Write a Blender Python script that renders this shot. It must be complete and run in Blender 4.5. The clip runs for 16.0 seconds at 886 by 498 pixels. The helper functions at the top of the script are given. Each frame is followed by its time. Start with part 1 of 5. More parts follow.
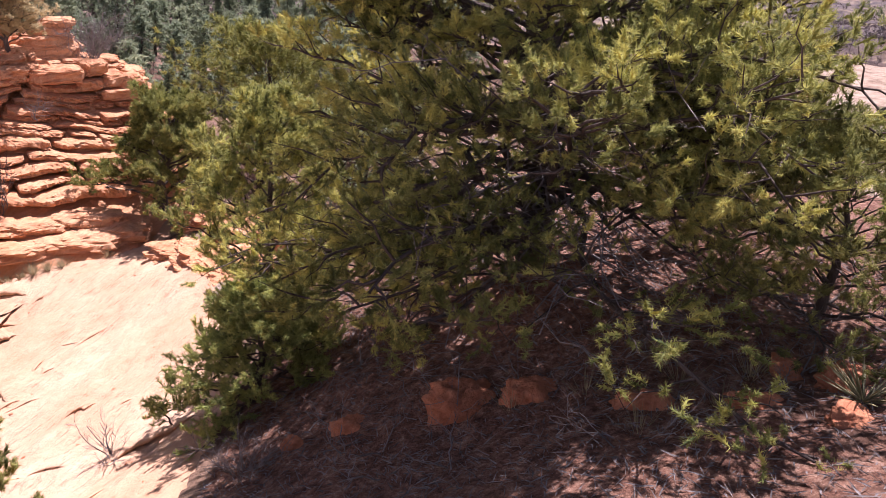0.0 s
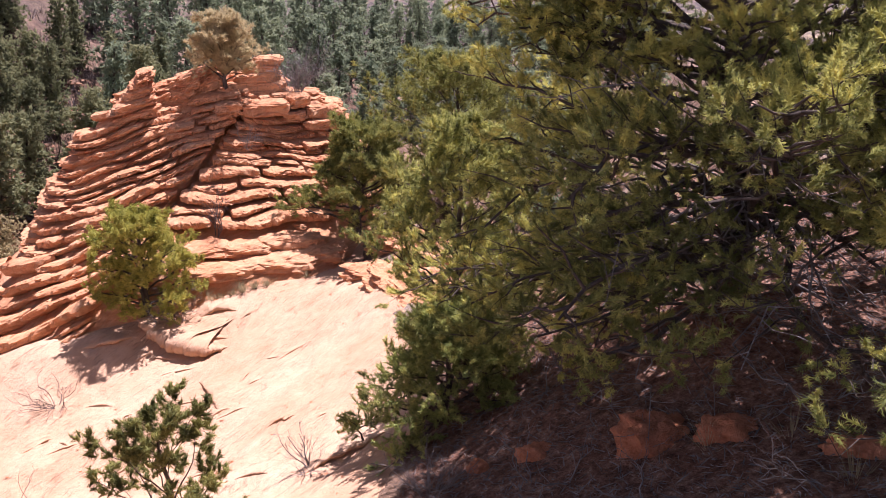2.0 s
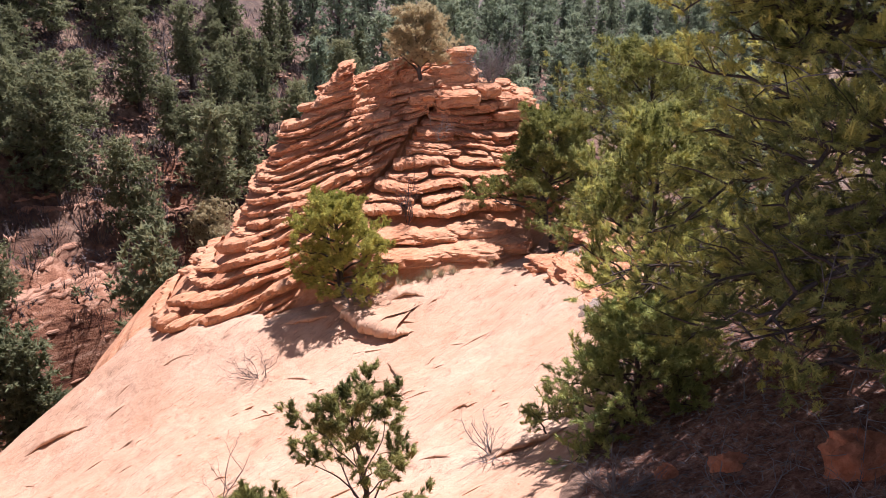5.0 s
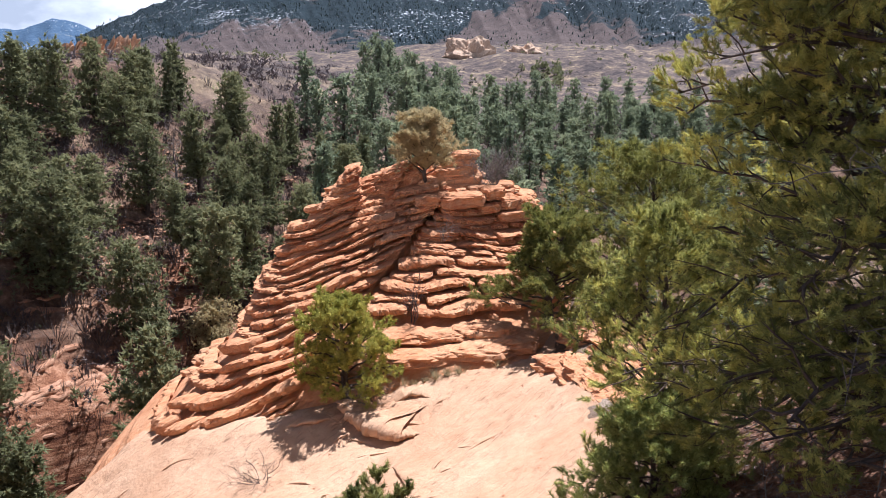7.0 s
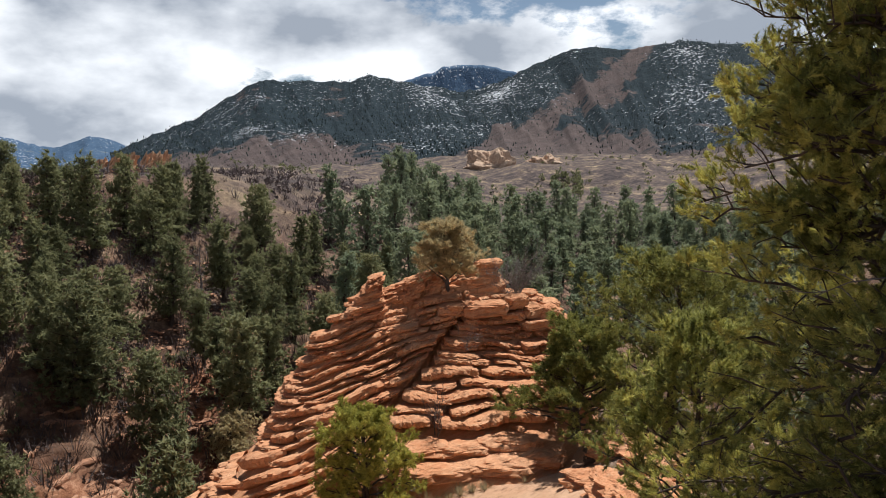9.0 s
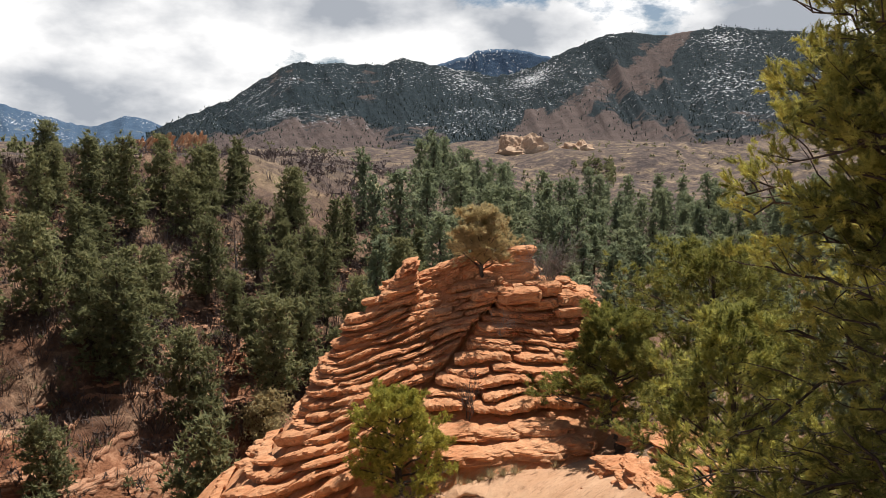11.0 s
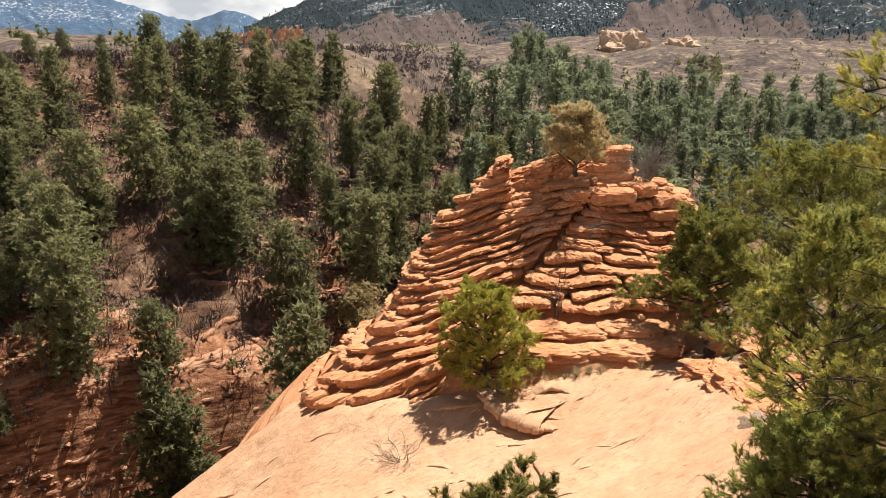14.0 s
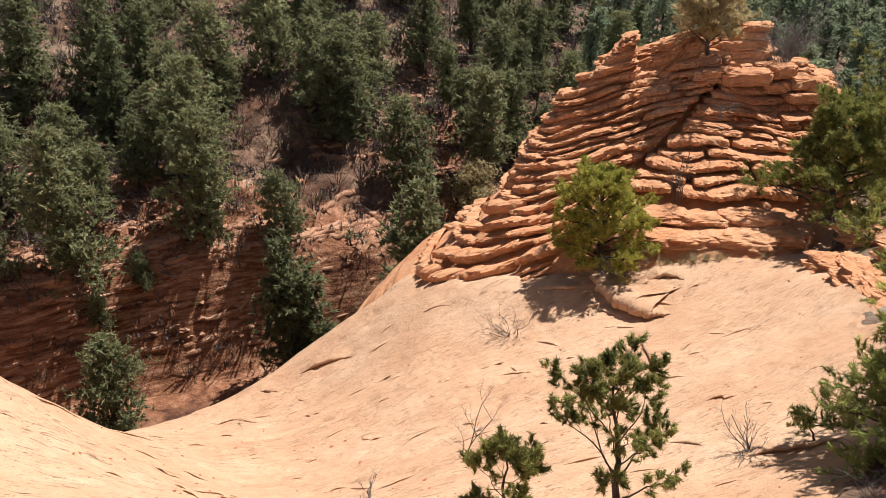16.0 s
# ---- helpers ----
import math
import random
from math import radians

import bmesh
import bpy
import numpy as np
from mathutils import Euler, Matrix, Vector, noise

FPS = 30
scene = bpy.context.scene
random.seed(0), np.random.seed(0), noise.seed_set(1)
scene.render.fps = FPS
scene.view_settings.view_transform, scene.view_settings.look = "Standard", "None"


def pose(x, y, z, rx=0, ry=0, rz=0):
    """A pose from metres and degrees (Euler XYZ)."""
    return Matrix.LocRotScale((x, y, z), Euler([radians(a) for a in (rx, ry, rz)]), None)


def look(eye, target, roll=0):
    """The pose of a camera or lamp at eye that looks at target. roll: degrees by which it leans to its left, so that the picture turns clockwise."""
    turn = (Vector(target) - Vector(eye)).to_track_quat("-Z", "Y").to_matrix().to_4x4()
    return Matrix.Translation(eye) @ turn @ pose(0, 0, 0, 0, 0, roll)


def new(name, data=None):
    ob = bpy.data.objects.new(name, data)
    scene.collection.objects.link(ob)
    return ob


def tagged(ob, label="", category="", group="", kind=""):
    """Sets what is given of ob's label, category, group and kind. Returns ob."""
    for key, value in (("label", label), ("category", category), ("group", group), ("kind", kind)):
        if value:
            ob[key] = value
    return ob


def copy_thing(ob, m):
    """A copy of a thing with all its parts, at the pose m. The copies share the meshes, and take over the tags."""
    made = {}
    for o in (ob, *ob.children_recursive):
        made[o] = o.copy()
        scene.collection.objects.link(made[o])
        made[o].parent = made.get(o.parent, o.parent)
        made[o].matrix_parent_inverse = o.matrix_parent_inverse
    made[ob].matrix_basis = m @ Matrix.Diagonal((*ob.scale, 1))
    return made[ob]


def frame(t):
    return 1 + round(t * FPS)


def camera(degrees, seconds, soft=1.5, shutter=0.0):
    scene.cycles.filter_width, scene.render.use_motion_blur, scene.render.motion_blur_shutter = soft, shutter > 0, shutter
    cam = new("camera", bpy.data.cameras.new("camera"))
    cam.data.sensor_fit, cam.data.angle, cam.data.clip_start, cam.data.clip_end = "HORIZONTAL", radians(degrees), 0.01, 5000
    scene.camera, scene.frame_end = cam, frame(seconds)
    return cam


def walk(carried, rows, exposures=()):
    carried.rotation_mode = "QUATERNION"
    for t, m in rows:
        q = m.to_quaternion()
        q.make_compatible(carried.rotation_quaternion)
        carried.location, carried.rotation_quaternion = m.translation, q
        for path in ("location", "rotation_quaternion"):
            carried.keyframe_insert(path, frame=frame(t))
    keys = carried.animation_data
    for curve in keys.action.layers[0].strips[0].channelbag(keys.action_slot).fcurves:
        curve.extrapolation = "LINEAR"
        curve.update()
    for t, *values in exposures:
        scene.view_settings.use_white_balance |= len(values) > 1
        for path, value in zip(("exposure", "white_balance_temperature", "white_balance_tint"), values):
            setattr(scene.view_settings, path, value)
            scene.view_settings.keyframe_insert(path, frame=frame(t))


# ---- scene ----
cam = camera(57.66, 16.0, soft=0.9)
walk(cam, [
    (0.0, pose(0.334, -0.040, 9.990, 70.259, -5.487, -31.165)),
    (0.5, pose(0.323, -0.012, 9.988, 70.314, -4.893, -28.063)),
    (1.0, pose(0.308, 0.004, 9.996, 70.026, -3.386, -24.030)),
    (1.5, pose(0.295, -0.000, 9.999, 71.141, -2.640, -21.544)),
    (2.0, pose(0.289, 0.000, 10.005, 71.095, -1.928, -18.737)),
    (2.5, pose(0.277, 0.009, 10.004, 70.932, -1.435, -15.367)),
    (3.0, pose(0.263, 0.018, 10.008, 70.628, -1.149, -12.639)),
    (3.5, pose(0.246, 0.017, 10.018, 70.478, -1.066, -11.271)),
    (4.0, pose(0.243, 0.017, 10.024, 70.240, -0.714, -9.018)),
    (4.2, pose(0.252, 0.027, 10.003, 70.174, -0.620, -7.820)),
    (6.3, pose(0.129, 0.077, 9.983, 72.777, 0.744, -5.258)),
    (6.5, pose(0.126, 0.061, 9.952, 74.460, 0.666, -5.464)),
    (7.0, pose(0.136, 0.078, 9.963, 77.458, 0.496, -5.801)),
    (7.5, pose(0.143, 0.123, 9.976, 79.410, 0.683, -5.597)),
    (8.0, pose(0.144, 0.165, 9.959, 82.761, 1.155, -4.764)),
    (8.5, pose(0.150, 0.180, 9.973, 84.713, 1.324, -4.628)),
    (8.7, pose(0.147, 0.186, 9.969, 85.158, 1.272, -4.496)),
    (10.8, pose(-0.005, 0.029, 10.014, 85.055, 0.072, -2.759)),
    (11.0, pose(-0.006, 0.012, 10.016, 84.096, 0.211, -2.073)),
    (11.5, pose(-0.006, -0.000, 10.001, 81.161, 0.257, -1.405)),
    (12.0, pose(-0.005, -0.019, 9.997, 80.544, -0.017, -1.285)),
    (12.5, pose(-0.000, -0.000, 10.000, 79.400, 0.000, 0.000)),
    (13.0, pose(-0.006, 0.014, 9.988, 78.055, -0.151, 0.954)),
    (13.5, pose(-0.006, 0.024, 9.979, 77.460, -0.404, 0.761)),
    (14.0, pose(-0.010, 0.010, 9.979, 76.937, -0.180, 4.580)),
    (14.5, pose(-0.012, 0.000, 9.962, 73.488, -0.395, 6.506)),
    (15.0, pose(-0.026, -0.015, 9.958, 71.005, -0.873, 7.472)),
    (15.5, pose(-0.032, -0.027, 9.949, 70.612, -0.519, 10.105)),
    (16.0, pose(-0.047, -0.045, 9.945, 68.438, 0.150, 12.899)),
], exposures=[
    (0.0, 1.20, 5900, 32), (2.0, 1.14, 5850, 31), (4.2, 0.95, 5800, 27), (6.5, 0.98, 5600, 18), (7.2, 0.84, 5650, 13), (8.0, 0.50, 6000, 9), (8.5, 0.24, 6100, 9), (11.0, 0.36, 6700, 10), (11.6, 0.50, 6900, 10), (12.5, 0.84, 7000, 10), (14.0, 0.84, 7000, 10), (15.0, 0.76, 6800, 10), (16.0, 0.60, 6250, 9),
])

# ---- world and sun ----
SUN_AZ, SUN_EL = 36.0, 63.0            # degrees right of +y, above the horizon
world = bpy.data.worlds.new("sky")
scene.world = world
world.use_nodes = True
wn, wl = world.node_tree.nodes, world.node_tree.links
wn.clear()
sky = wn.new("ShaderNodeTexSky")
sky.sky_type, sky.sun_disc = "NISHITA", False
sky.sun_elevation, sky.sun_rotation = radians(SUN_EL), radians(SUN_AZ)
coord = wn.new("ShaderNodeTexCoord")
stretch = wn.new("ShaderNodeMapping")
stretch.inputs["Scale"].default_value = (1.0, 1.0, 2.0)
stretch.inputs["Location"].default_value = (0.35, 0.1, 0.42)
billow = wn.new("ShaderNodeTexNoise")
billow.inputs["Scale"].default_value, billow.inputs["Detail"].default_value, billow.inputs["Roughness"].default_value = 4.4, 10.0, 0.58
cover = wn.new("ShaderNodeValToRGB")
cover.color_ramp.elements[0].position, cover.color_ramp.elements[1].position = 0.405, 0.455
shade = wn.new("ShaderNodeTexNoise")
shade.inputs["Scale"].default_value, shade.inputs["Detail"].default_value = 3.6, 9.0
greys = wn.new("ShaderNodeValToRGB")
greys.color_ramp.elements[0].position, greys.color_ramp.elements[0].color = 0.40, (13.0, 14.2, 16.2, 1)
greys.color_ramp.elements[1].position, greys.color_ramp.elements[1].color = 0.55, (38.0, 38.2, 38.6, 1)
blend = wn.new("ShaderNodeMix")
blend.data_type = "RGBA"
back = wn.new("ShaderNodeBackground")
back.inputs["Strength"].default_value = 0.025
wout = wn.new("ShaderNodeOutputWorld")
wl.new(coord.outputs["Generated"], stretch.inputs["Vector"])
wl.new(stretch.outputs["Vector"], billow.inputs["Vector"])
wl.new(stretch.outputs["Vector"], shade.inputs["Vector"])
wl.new(billow.outputs["Fac"], cover.inputs["Fac"])
wl.new(shade.outputs["Fac"], greys.inputs["Fac"])
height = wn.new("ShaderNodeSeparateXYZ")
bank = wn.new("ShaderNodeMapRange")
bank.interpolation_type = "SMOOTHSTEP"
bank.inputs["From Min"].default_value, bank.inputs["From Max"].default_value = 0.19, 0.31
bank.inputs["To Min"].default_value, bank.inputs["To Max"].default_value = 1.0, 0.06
banked = wn.new("ShaderNodeMath")
banked.operation = "MULTIPLY"
wl.new(coord.outputs["Generated"], height.inputs["Vector"])
wl.new(height.outputs["Z"], bank.inputs["Value"])
wl.new(cover.outputs["Color"], banked.inputs[0])
wl.new(bank.outputs["Result"], banked.inputs[1])
wl.new(banked.outputs["Value"], blend.inputs["Factor"])
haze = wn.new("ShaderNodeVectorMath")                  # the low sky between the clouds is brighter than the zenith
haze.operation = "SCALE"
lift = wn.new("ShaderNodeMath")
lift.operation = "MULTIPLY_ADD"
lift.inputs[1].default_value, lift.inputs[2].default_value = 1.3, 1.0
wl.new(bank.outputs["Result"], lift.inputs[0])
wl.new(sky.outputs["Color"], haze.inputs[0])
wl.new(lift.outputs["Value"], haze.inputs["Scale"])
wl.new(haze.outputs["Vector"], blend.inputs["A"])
wl.new(greys.outputs["Color"], blend.inputs["B"])
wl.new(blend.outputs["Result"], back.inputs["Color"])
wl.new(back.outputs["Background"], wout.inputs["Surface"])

sun = new("sun", bpy.data.lights.new("sun", "SUN"))
sun.data.energy, sun.data.angle, sun.data.color = 5.0, radians(0.55), (1.0, 0.95, 0.87)
sun_from = Vector((math.sin(radians(SUN_AZ)) * math.cos(radians(SUN_EL)), math.cos(radians(SUN_AZ)) * math.cos(radians(SUN_EL)), math.sin(radians(SUN_EL))))
sun.matrix_world = look(sun_from * 60, (0, 0, 0))


# ---- materials ----
def ramp_of(nt, stops):
    node = nt.nodes.new("ShaderNodeValToRGB")
    ramp = node.color_ramp
    while len(ramp.elements) < len(stops):
        ramp.elements.new(0.5)
    for e, (p, c) in zip(ramp.elements, stops):
        e.position, e.color = p, (*c, 1)
    return node


def noise_of(nt, vec, scale, detail=6.0, rough=0.6):
    n = nt.nodes.new("ShaderNodeTexNoise")
    n.inputs["Scale"].default_value, n.inputs["Detail"].default_value, n.inputs["Roughness"].default_value = scale, detail, rough
    nt.links.new(vec, n.inputs["Vector"])
    return n.outputs["Fac"]


def mapped(nt, scale=(1, 1, 1), turn=(0, 0, 0)):
    c = nt.nodes.new("ShaderNodeTexCoord")
    m = nt.nodes.new("ShaderNodeMapping")
    m.vector_type = "TEXTURE"
    m.inputs["Scale"].default_value = [1 / k for k in scale]
    m.inputs["Rotation"].default_value = [radians(a) for a in turn]
    nt.links.new(c.outputs["Object"], m.inputs["Vector"])
    return m.outputs["Vector"]


def colour(nt, fac, stops):
    node = ramp_of(nt, stops)
    nt.links.new(fac, node.inputs["Fac"])
    return node.outputs["Color"]


def mixed(nt, fac, a, b, mode="MIX"):
    m = nt.nodes.new("ShaderNodeMix")
    m.data_type, m.blend_type = "RGBA", mode
    for sock, v in ((m.inputs["Factor"], fac), (m.inputs["A"], a), (m.inputs["B"], b)):
        if isinstance(v, (int, float)):
            sock.default_value = v
        elif isinstance(v, tuple):
            sock.default_value = (*v, 1)
        else:
            nt.links.new(v, sock)
    return m.outputs["Result"]


def math_node(nt, op, a, b=0.0):
    m = nt.nodes.new("ShaderNodeMath")
    m.operation = op
    for sock, v in zip(m.inputs, (a, b)):
        if isinstance(v, (int, float)):
            sock.default_value = v
        else:
            nt.links.new(v, sock)
    return m.outputs[0]


def start(name, rough=0.9):
    m = bpy.data.materials.new(name)
    m.use_nodes = True
    nt = m.node_tree
    b = nt.nodes["Principled BSDF"]
    b.inputs["Roughness"].default_value = rough
    b.inputs["Specular IOR Level"].default_value = 0.15
    return m, nt, b


def bumped(nt, b, height, strength, distance):
    n = nt.nodes.new("ShaderNodeBump")
    n.inputs["Strength"].default_value, n.inputs["Distance"].default_value = strength, distance
    nt.links.new(height, n.inputs["Height"])
    nt.links.new(n.outputs["Normal"], b.inputs["Normal"])


def sandstone(name, light, mid, deep, grain=1.0, dark=(0.10, 0.055, 0.038), pit_shade=0.55, along=40, drag=(0.7, 2.6, 3.0), streaky=0.55):
    """Weathered sandstone: broad tone, streaks along the bedding, small pits in patches with their shade painted dark,
    and fine grain.
    """
    m, nt, b = start(name, 0.92)
    v = mapped(nt)
    broad = noise_of(nt, v, 0.55 * grain, 5, 0.6)
    base = colour(nt, broad, [(0.30, deep), (0.48, mid), (0.66, light)])
    streak = noise_of(nt, mapped(nt, drag, (0, 0, along)), 3.2 * grain, 6, 0.65)
    base = mixed(nt, streaky, base, colour(nt, streak, [(0.30, deep), (0.5, mid), (0.7, light)]))
    pale = noise_of(nt, v, 1.7 * grain, 6, 0.7)
    base = mixed(nt, colour(nt, pale, [(0.56, (0, 0, 0)), (0.72, (0.35, 0.35, 0.35))]), base, tuple(min(0.8, 1.2 * k + 0.05) for k in light))
    patch = colour(nt, noise_of(nt, v, 0.5 * grain, 3), [(0.38, (0.25,) * 3), (0.62, (1, 1, 1))])
    pits = noise_of(nt, mapped(nt, (1.0, 9.0, 0.6), (0, 0, along)), 3.6 * grain, 3, 0.55)
    holes = mixed(nt, 1.0, colour(nt, pits, [(0.36, (pit_shade,) * 3), (0.385, (0, 0, 0))]), patch, "MULTIPLY")
    small = noise_of(nt, mapped(nt, (1.0, 3.8, 0.6), (0, 0, along + 10)), 13.0 * grain, 3, 0.6)
    holes = mixed(nt, 1.0, holes, mixed(nt, 1.0, colour(nt, small, [(0.335, (pit_shade,) * 3), (0.36, (0, 0, 0))]), patch, "MULTIPLY"), "ADD")
    # shade inside the pits is put into the base colour
    base = mixed(nt, holes, base, dark)
    fine = noise_of(nt, v, 46.0, 4, 0.7)
    base = mixed(nt, 0.35, base, colour(nt, fine, [(0.3, (0.55, 0.5, 0.47)), (0.7, (1.1, 1.05, 1.0))]), "MULTIPLY")
    nt.links.new(base, b.inputs["Base Color"])
    h = math_node(nt, "ADD", math_node(nt, "MULTIPLY", fine, 0.18), math_node(nt, "ADD", streak, math_node(nt, "MULTIPLY", noise_of(nt, v, 11, 5), 0.6)))
    h = math_node(nt, "SUBTRACT", h, math_node(nt, "MULTIPLY", holes, 0.9))
    bumped(nt, b, h, 0.75, 0.05)
    return m


def needles(name, dark, mid, bright, through_part=0.38, gloss=0.55, fine=70.0, speck=1.1):
    """Needles: the tone attribute picks the colour tuft by tuft, and light passes through."""
    m, nt, b = start(name, gloss)
    a = nt.nodes.new("ShaderNodeAttribute")
    a.attribute_name = "tone"
    rnd = nt.nodes.new("ShaderNodeObjectInfo")
    tone = math_node(nt, "ADD", a.outputs["Fac"], math_node(nt, "MULTIPLY", math_node(nt, "SUBTRACT", rnd.outputs["Random"], 0.5), 0.35))
    spot = noise_of(nt, mapped(nt), fine, 2, 0.6)
    tone = math_node(nt, "ADD", tone, math_node(nt, "MULTIPLY", math_node(nt, "SUBTRACT", spot, 0.5), speck))
    c = colour(nt, tone, [(0.0, dark), (0.5, mid), (1.0, bright)])
    nt.links.new(c, b.inputs["Base Color"])
    bumped(nt, b, spot, 0.9, 1.2 / fine)
    t = nt.nodes.new("ShaderNodeBsdfTranslucent")
    nt.links.new(mixed(nt, 0.5, c, bright), t.inputs["Color"])
    mix = nt.nodes.new("ShaderNodeMixShader")
    mix.inputs[0].default_value = through_part
    nt.links.new(b.outputs[0], mix.inputs[1])
    nt.links.new(t.outputs[0], mix.inputs[2])
    nt.links.new(mix.outputs[0], nt.nodes["Material Output"].inputs["Surface"])
    return m


def bark(name, a, b_, scale=9.0):
    m, nt, b = start(name, 0.95)
    n = noise_of(nt, mapped(nt, (1, 1, 0.35)), scale, 6, 0.7)
    nt.links.new(colour(nt, n, [(0.32, a), (0.66, b_)]), b.inputs["Base Color"])
    bumped(nt, b, n, 0.8, 0.03)
    return m


def ground_material():
    """Soil of the whole country: red soil and rubble, needle litter, dry grass and brush by the attributes litter and dry."""
    m, nt, b = start("red_soil", 0.96)
    v = mapped(nt)
    red = colour(nt, noise_of(nt, v, 0.35, 7, 0.68), [(0.30, (0.050, 0.028, 0.021)), (0.46, (0.130, 0.076, 0.053)), (0.57, (0.27, 0.172, 0.120)), (0.70, (0.45, 0.34, 0.245))])
    red = mixed(nt, 0.6, red, colour(nt, noise_of(nt, v, 2.6, 8, 0.8), [(0.36, (0.16, 0.14, 0.13)), (0.5, (0.7, 0.66, 0.62)), (0.62, (1.5, 1.4, 1.3))]), "MULTIPLY")
    dry = colour(nt, noise_of(nt, v, 0.12, 8, 0.72), [(0.34, (0.055, 0.046, 0.050)), (0.48, (0.105, 0.083, 0.080)), (0.58, (0.20, 0.155, 0.120)), (0.68, (0.40, 0.32, 0.21))])
    # pale bits of litter, brightened to stand in for sun dapples
    litter = colour(nt, noise_of(nt, v, 8.0, 10, 0.85), [(0.36, (0.050, 0.026, 0.019)), (0.47, (0.165, 0.078, 0.052)), (0.57, (0.30, 0.165, 0.112)), (0.67, (0.52, 0.40, 0.32))])
    at = {}
    for key in ("litter", "dry", "sandy", "rocky"):
        at[key] = nt.nodes.new("ShaderNodeAttribute")
        at[key].attribute_name = key
    rock = colour(nt, noise_of(nt, mapped(nt, (0.5, 0.5, 3.5), (8, 5, 0)), 1.6, 7, 0.7), [(0.36, (0.085, 0.034, 0.021)), (0.49, (0.27, 0.118, 0.064)), (0.61, (0.46, 0.25, 0.155)), (0.72, (0.56, 0.37, 0.26))])
    edge = noise_of(nt, v, 1.4, 5)
    lit = math_node(nt, "ADD", at["litter"].outputs["Fac"], math_node(nt, "MULTIPLY", math_node(nt, "SUBTRACT", edge, 0.5), 0.9))
    dry = mixed(nt, 0.75, dry, colour(nt, noise_of(nt, v, 0.55, 8, 0.8), [(0.38, (0.30, 0.28, 0.28)), (0.5, (0.8, 0.78, 0.76)), (0.62, (1.6, 1.5, 1.35))]), "MULTIPLY")
    out = mixed(nt, at["dry"].outputs["Fac"], red, dry)
    out = mixed(nt, at["rocky"].outputs["Fac"], out, rock)
    sand = colour(nt, noise_of(nt, v, 1.1, 8, 0.72), [(0.36, (0.16, 0.10, 0.07)), (0.47, (0.30, 0.21, 0.15)), (0.62, (0.42, 0.33, 0.25))])
    out = mixed(nt, at["sandy"].outputs["Fac"], out, sand)
    out = mixed(nt, colour(nt, lit, [(0.42, (0, 0, 0)), (0.58, (1, 1, 1))]), out, litter)
    nt.links.new(out, b.inputs["Base Color"])
    bumped(nt, b, math_node(nt, "ADD", noise_of(nt, v, 6.0, 8, 0.7), noise_of(nt, v, 1.2, 6)), 0.9, 0.12)
    return m


def mountain_material(name, forest, forest2, bare, bare2, snow, size):
    m, nt, b = start(name, 0.97)
    v = mapped(nt)
    at = nt.nodes.new("ShaderNodeAttribute")
    at.attribute_name = "forest"
    woods = colour(nt, noise_of(nt, v, 0.05 * size, 8, 0.75), [(0.36, forest), (0.62, forest2)])
    open_ = colour(nt, noise_of(nt, v, 0.02 * size, 9, 0.72), [(0.30, bare), (0.55, bare2), (0.75, tuple(1.25 * k for k in bare2))])
    f = math_node(nt, "ADD", at.outputs["Fac"], math_node(nt, "MULTIPLY", math_node(nt, "SUBTRACT", noise_of(nt, v, 0.012 * size, 9, 0.7), 0.5), 2.4))
    out = mixed(nt, colour(nt, f, [(0.40, (0, 0, 0)), (0.56, (1, 1, 1))]), open_, woods)
    flakes = math_node(nt, "ADD", math_node(nt, "MULTIPLY", noise_of(nt, mapped(nt, (1, 1, 0.35)), 0.14 * size, 4, 0.6), 0.75), math_node(nt, "MULTIPLY", noise_of(nt, v, 0.004 * size, 3), 0.40))
    flakes = math_node(nt, "ADD", flakes, math_node(nt, "MULTIPLY", math_node(nt, "SUBTRACT", at.outputs["Fac"], 0.75), 0.10))
    out = mixed(nt, colour(nt, flakes, [(snow, (0, 0, 0)), (snow + 0.03, (1, 1, 1))]), out, (0.72, 0.75, 0.80))
    nt.links.new(out, b.inputs["Base Color"])
    bumped(nt, b, noise_of(nt, v, 0.04 * size, 9, 0.7), 0.8, 9.0 / size)
    return m


SLAB = sandstone("pale_sandstone", (0.618, 0.412, 0.278), (0.545, 0.336, 0.212), (0.458, 0.255, 0.150), 1.0, pit_shade=0.6, drag=(0.9, 1.3, 1.3), streaky=0.4)
ROCK = sandstone("orange_sandstone", (0.72, 0.435, 0.265), (0.62, 0.300, 0.155), (0.44, 0.165, 0.080), 1.6, pit_shade=0.35)
RED_STONE = sandstone("red_sandstone", (0.58, 0.28, 0.16), (0.50, 0.20, 0.105), (0.36, 0.12, 0.062), 2.2, pit_shade=0.3)
SLOPE_STONE = sandstone("brown_rubble_stone", (0.54, 0.34, 0.235), (0.44, 0.235, 0.145), (0.29, 0.13, 0.078), 2.0, pit_shade=0.3)
PALE_STONE = sandstone("buff_rock", (0.66, 0.52, 0.40), (0.58, 0.42, 0.31), (0.42, 0.29, 0.21), 0.12)
SOIL = ground_material()
BARK = bark("grey_brown_bark", (0.035, 0.026, 0.022), (0.13, 0.10, 0.085))
DEAD = bark("weathered_dead_wood", (0.10, 0.085, 0.08), (0.30, 0.265, 0.25))
HILL_TWIGS = bark("pale_scrub_twigs", (0.13, 0.105, 0.105), (0.27, 0.225, 0.215), 0.6)
BRUSH = bark("leafless_brush_twigs", (0.07, 0.052, 0.048), (0.15, 0.12, 0.112))
PINE = needles("pinyon_needles", (0.052, 0.076, 0.028), (0.28, 0.305, 0.095), (0.67, 0.62, 0.17), 0.36)
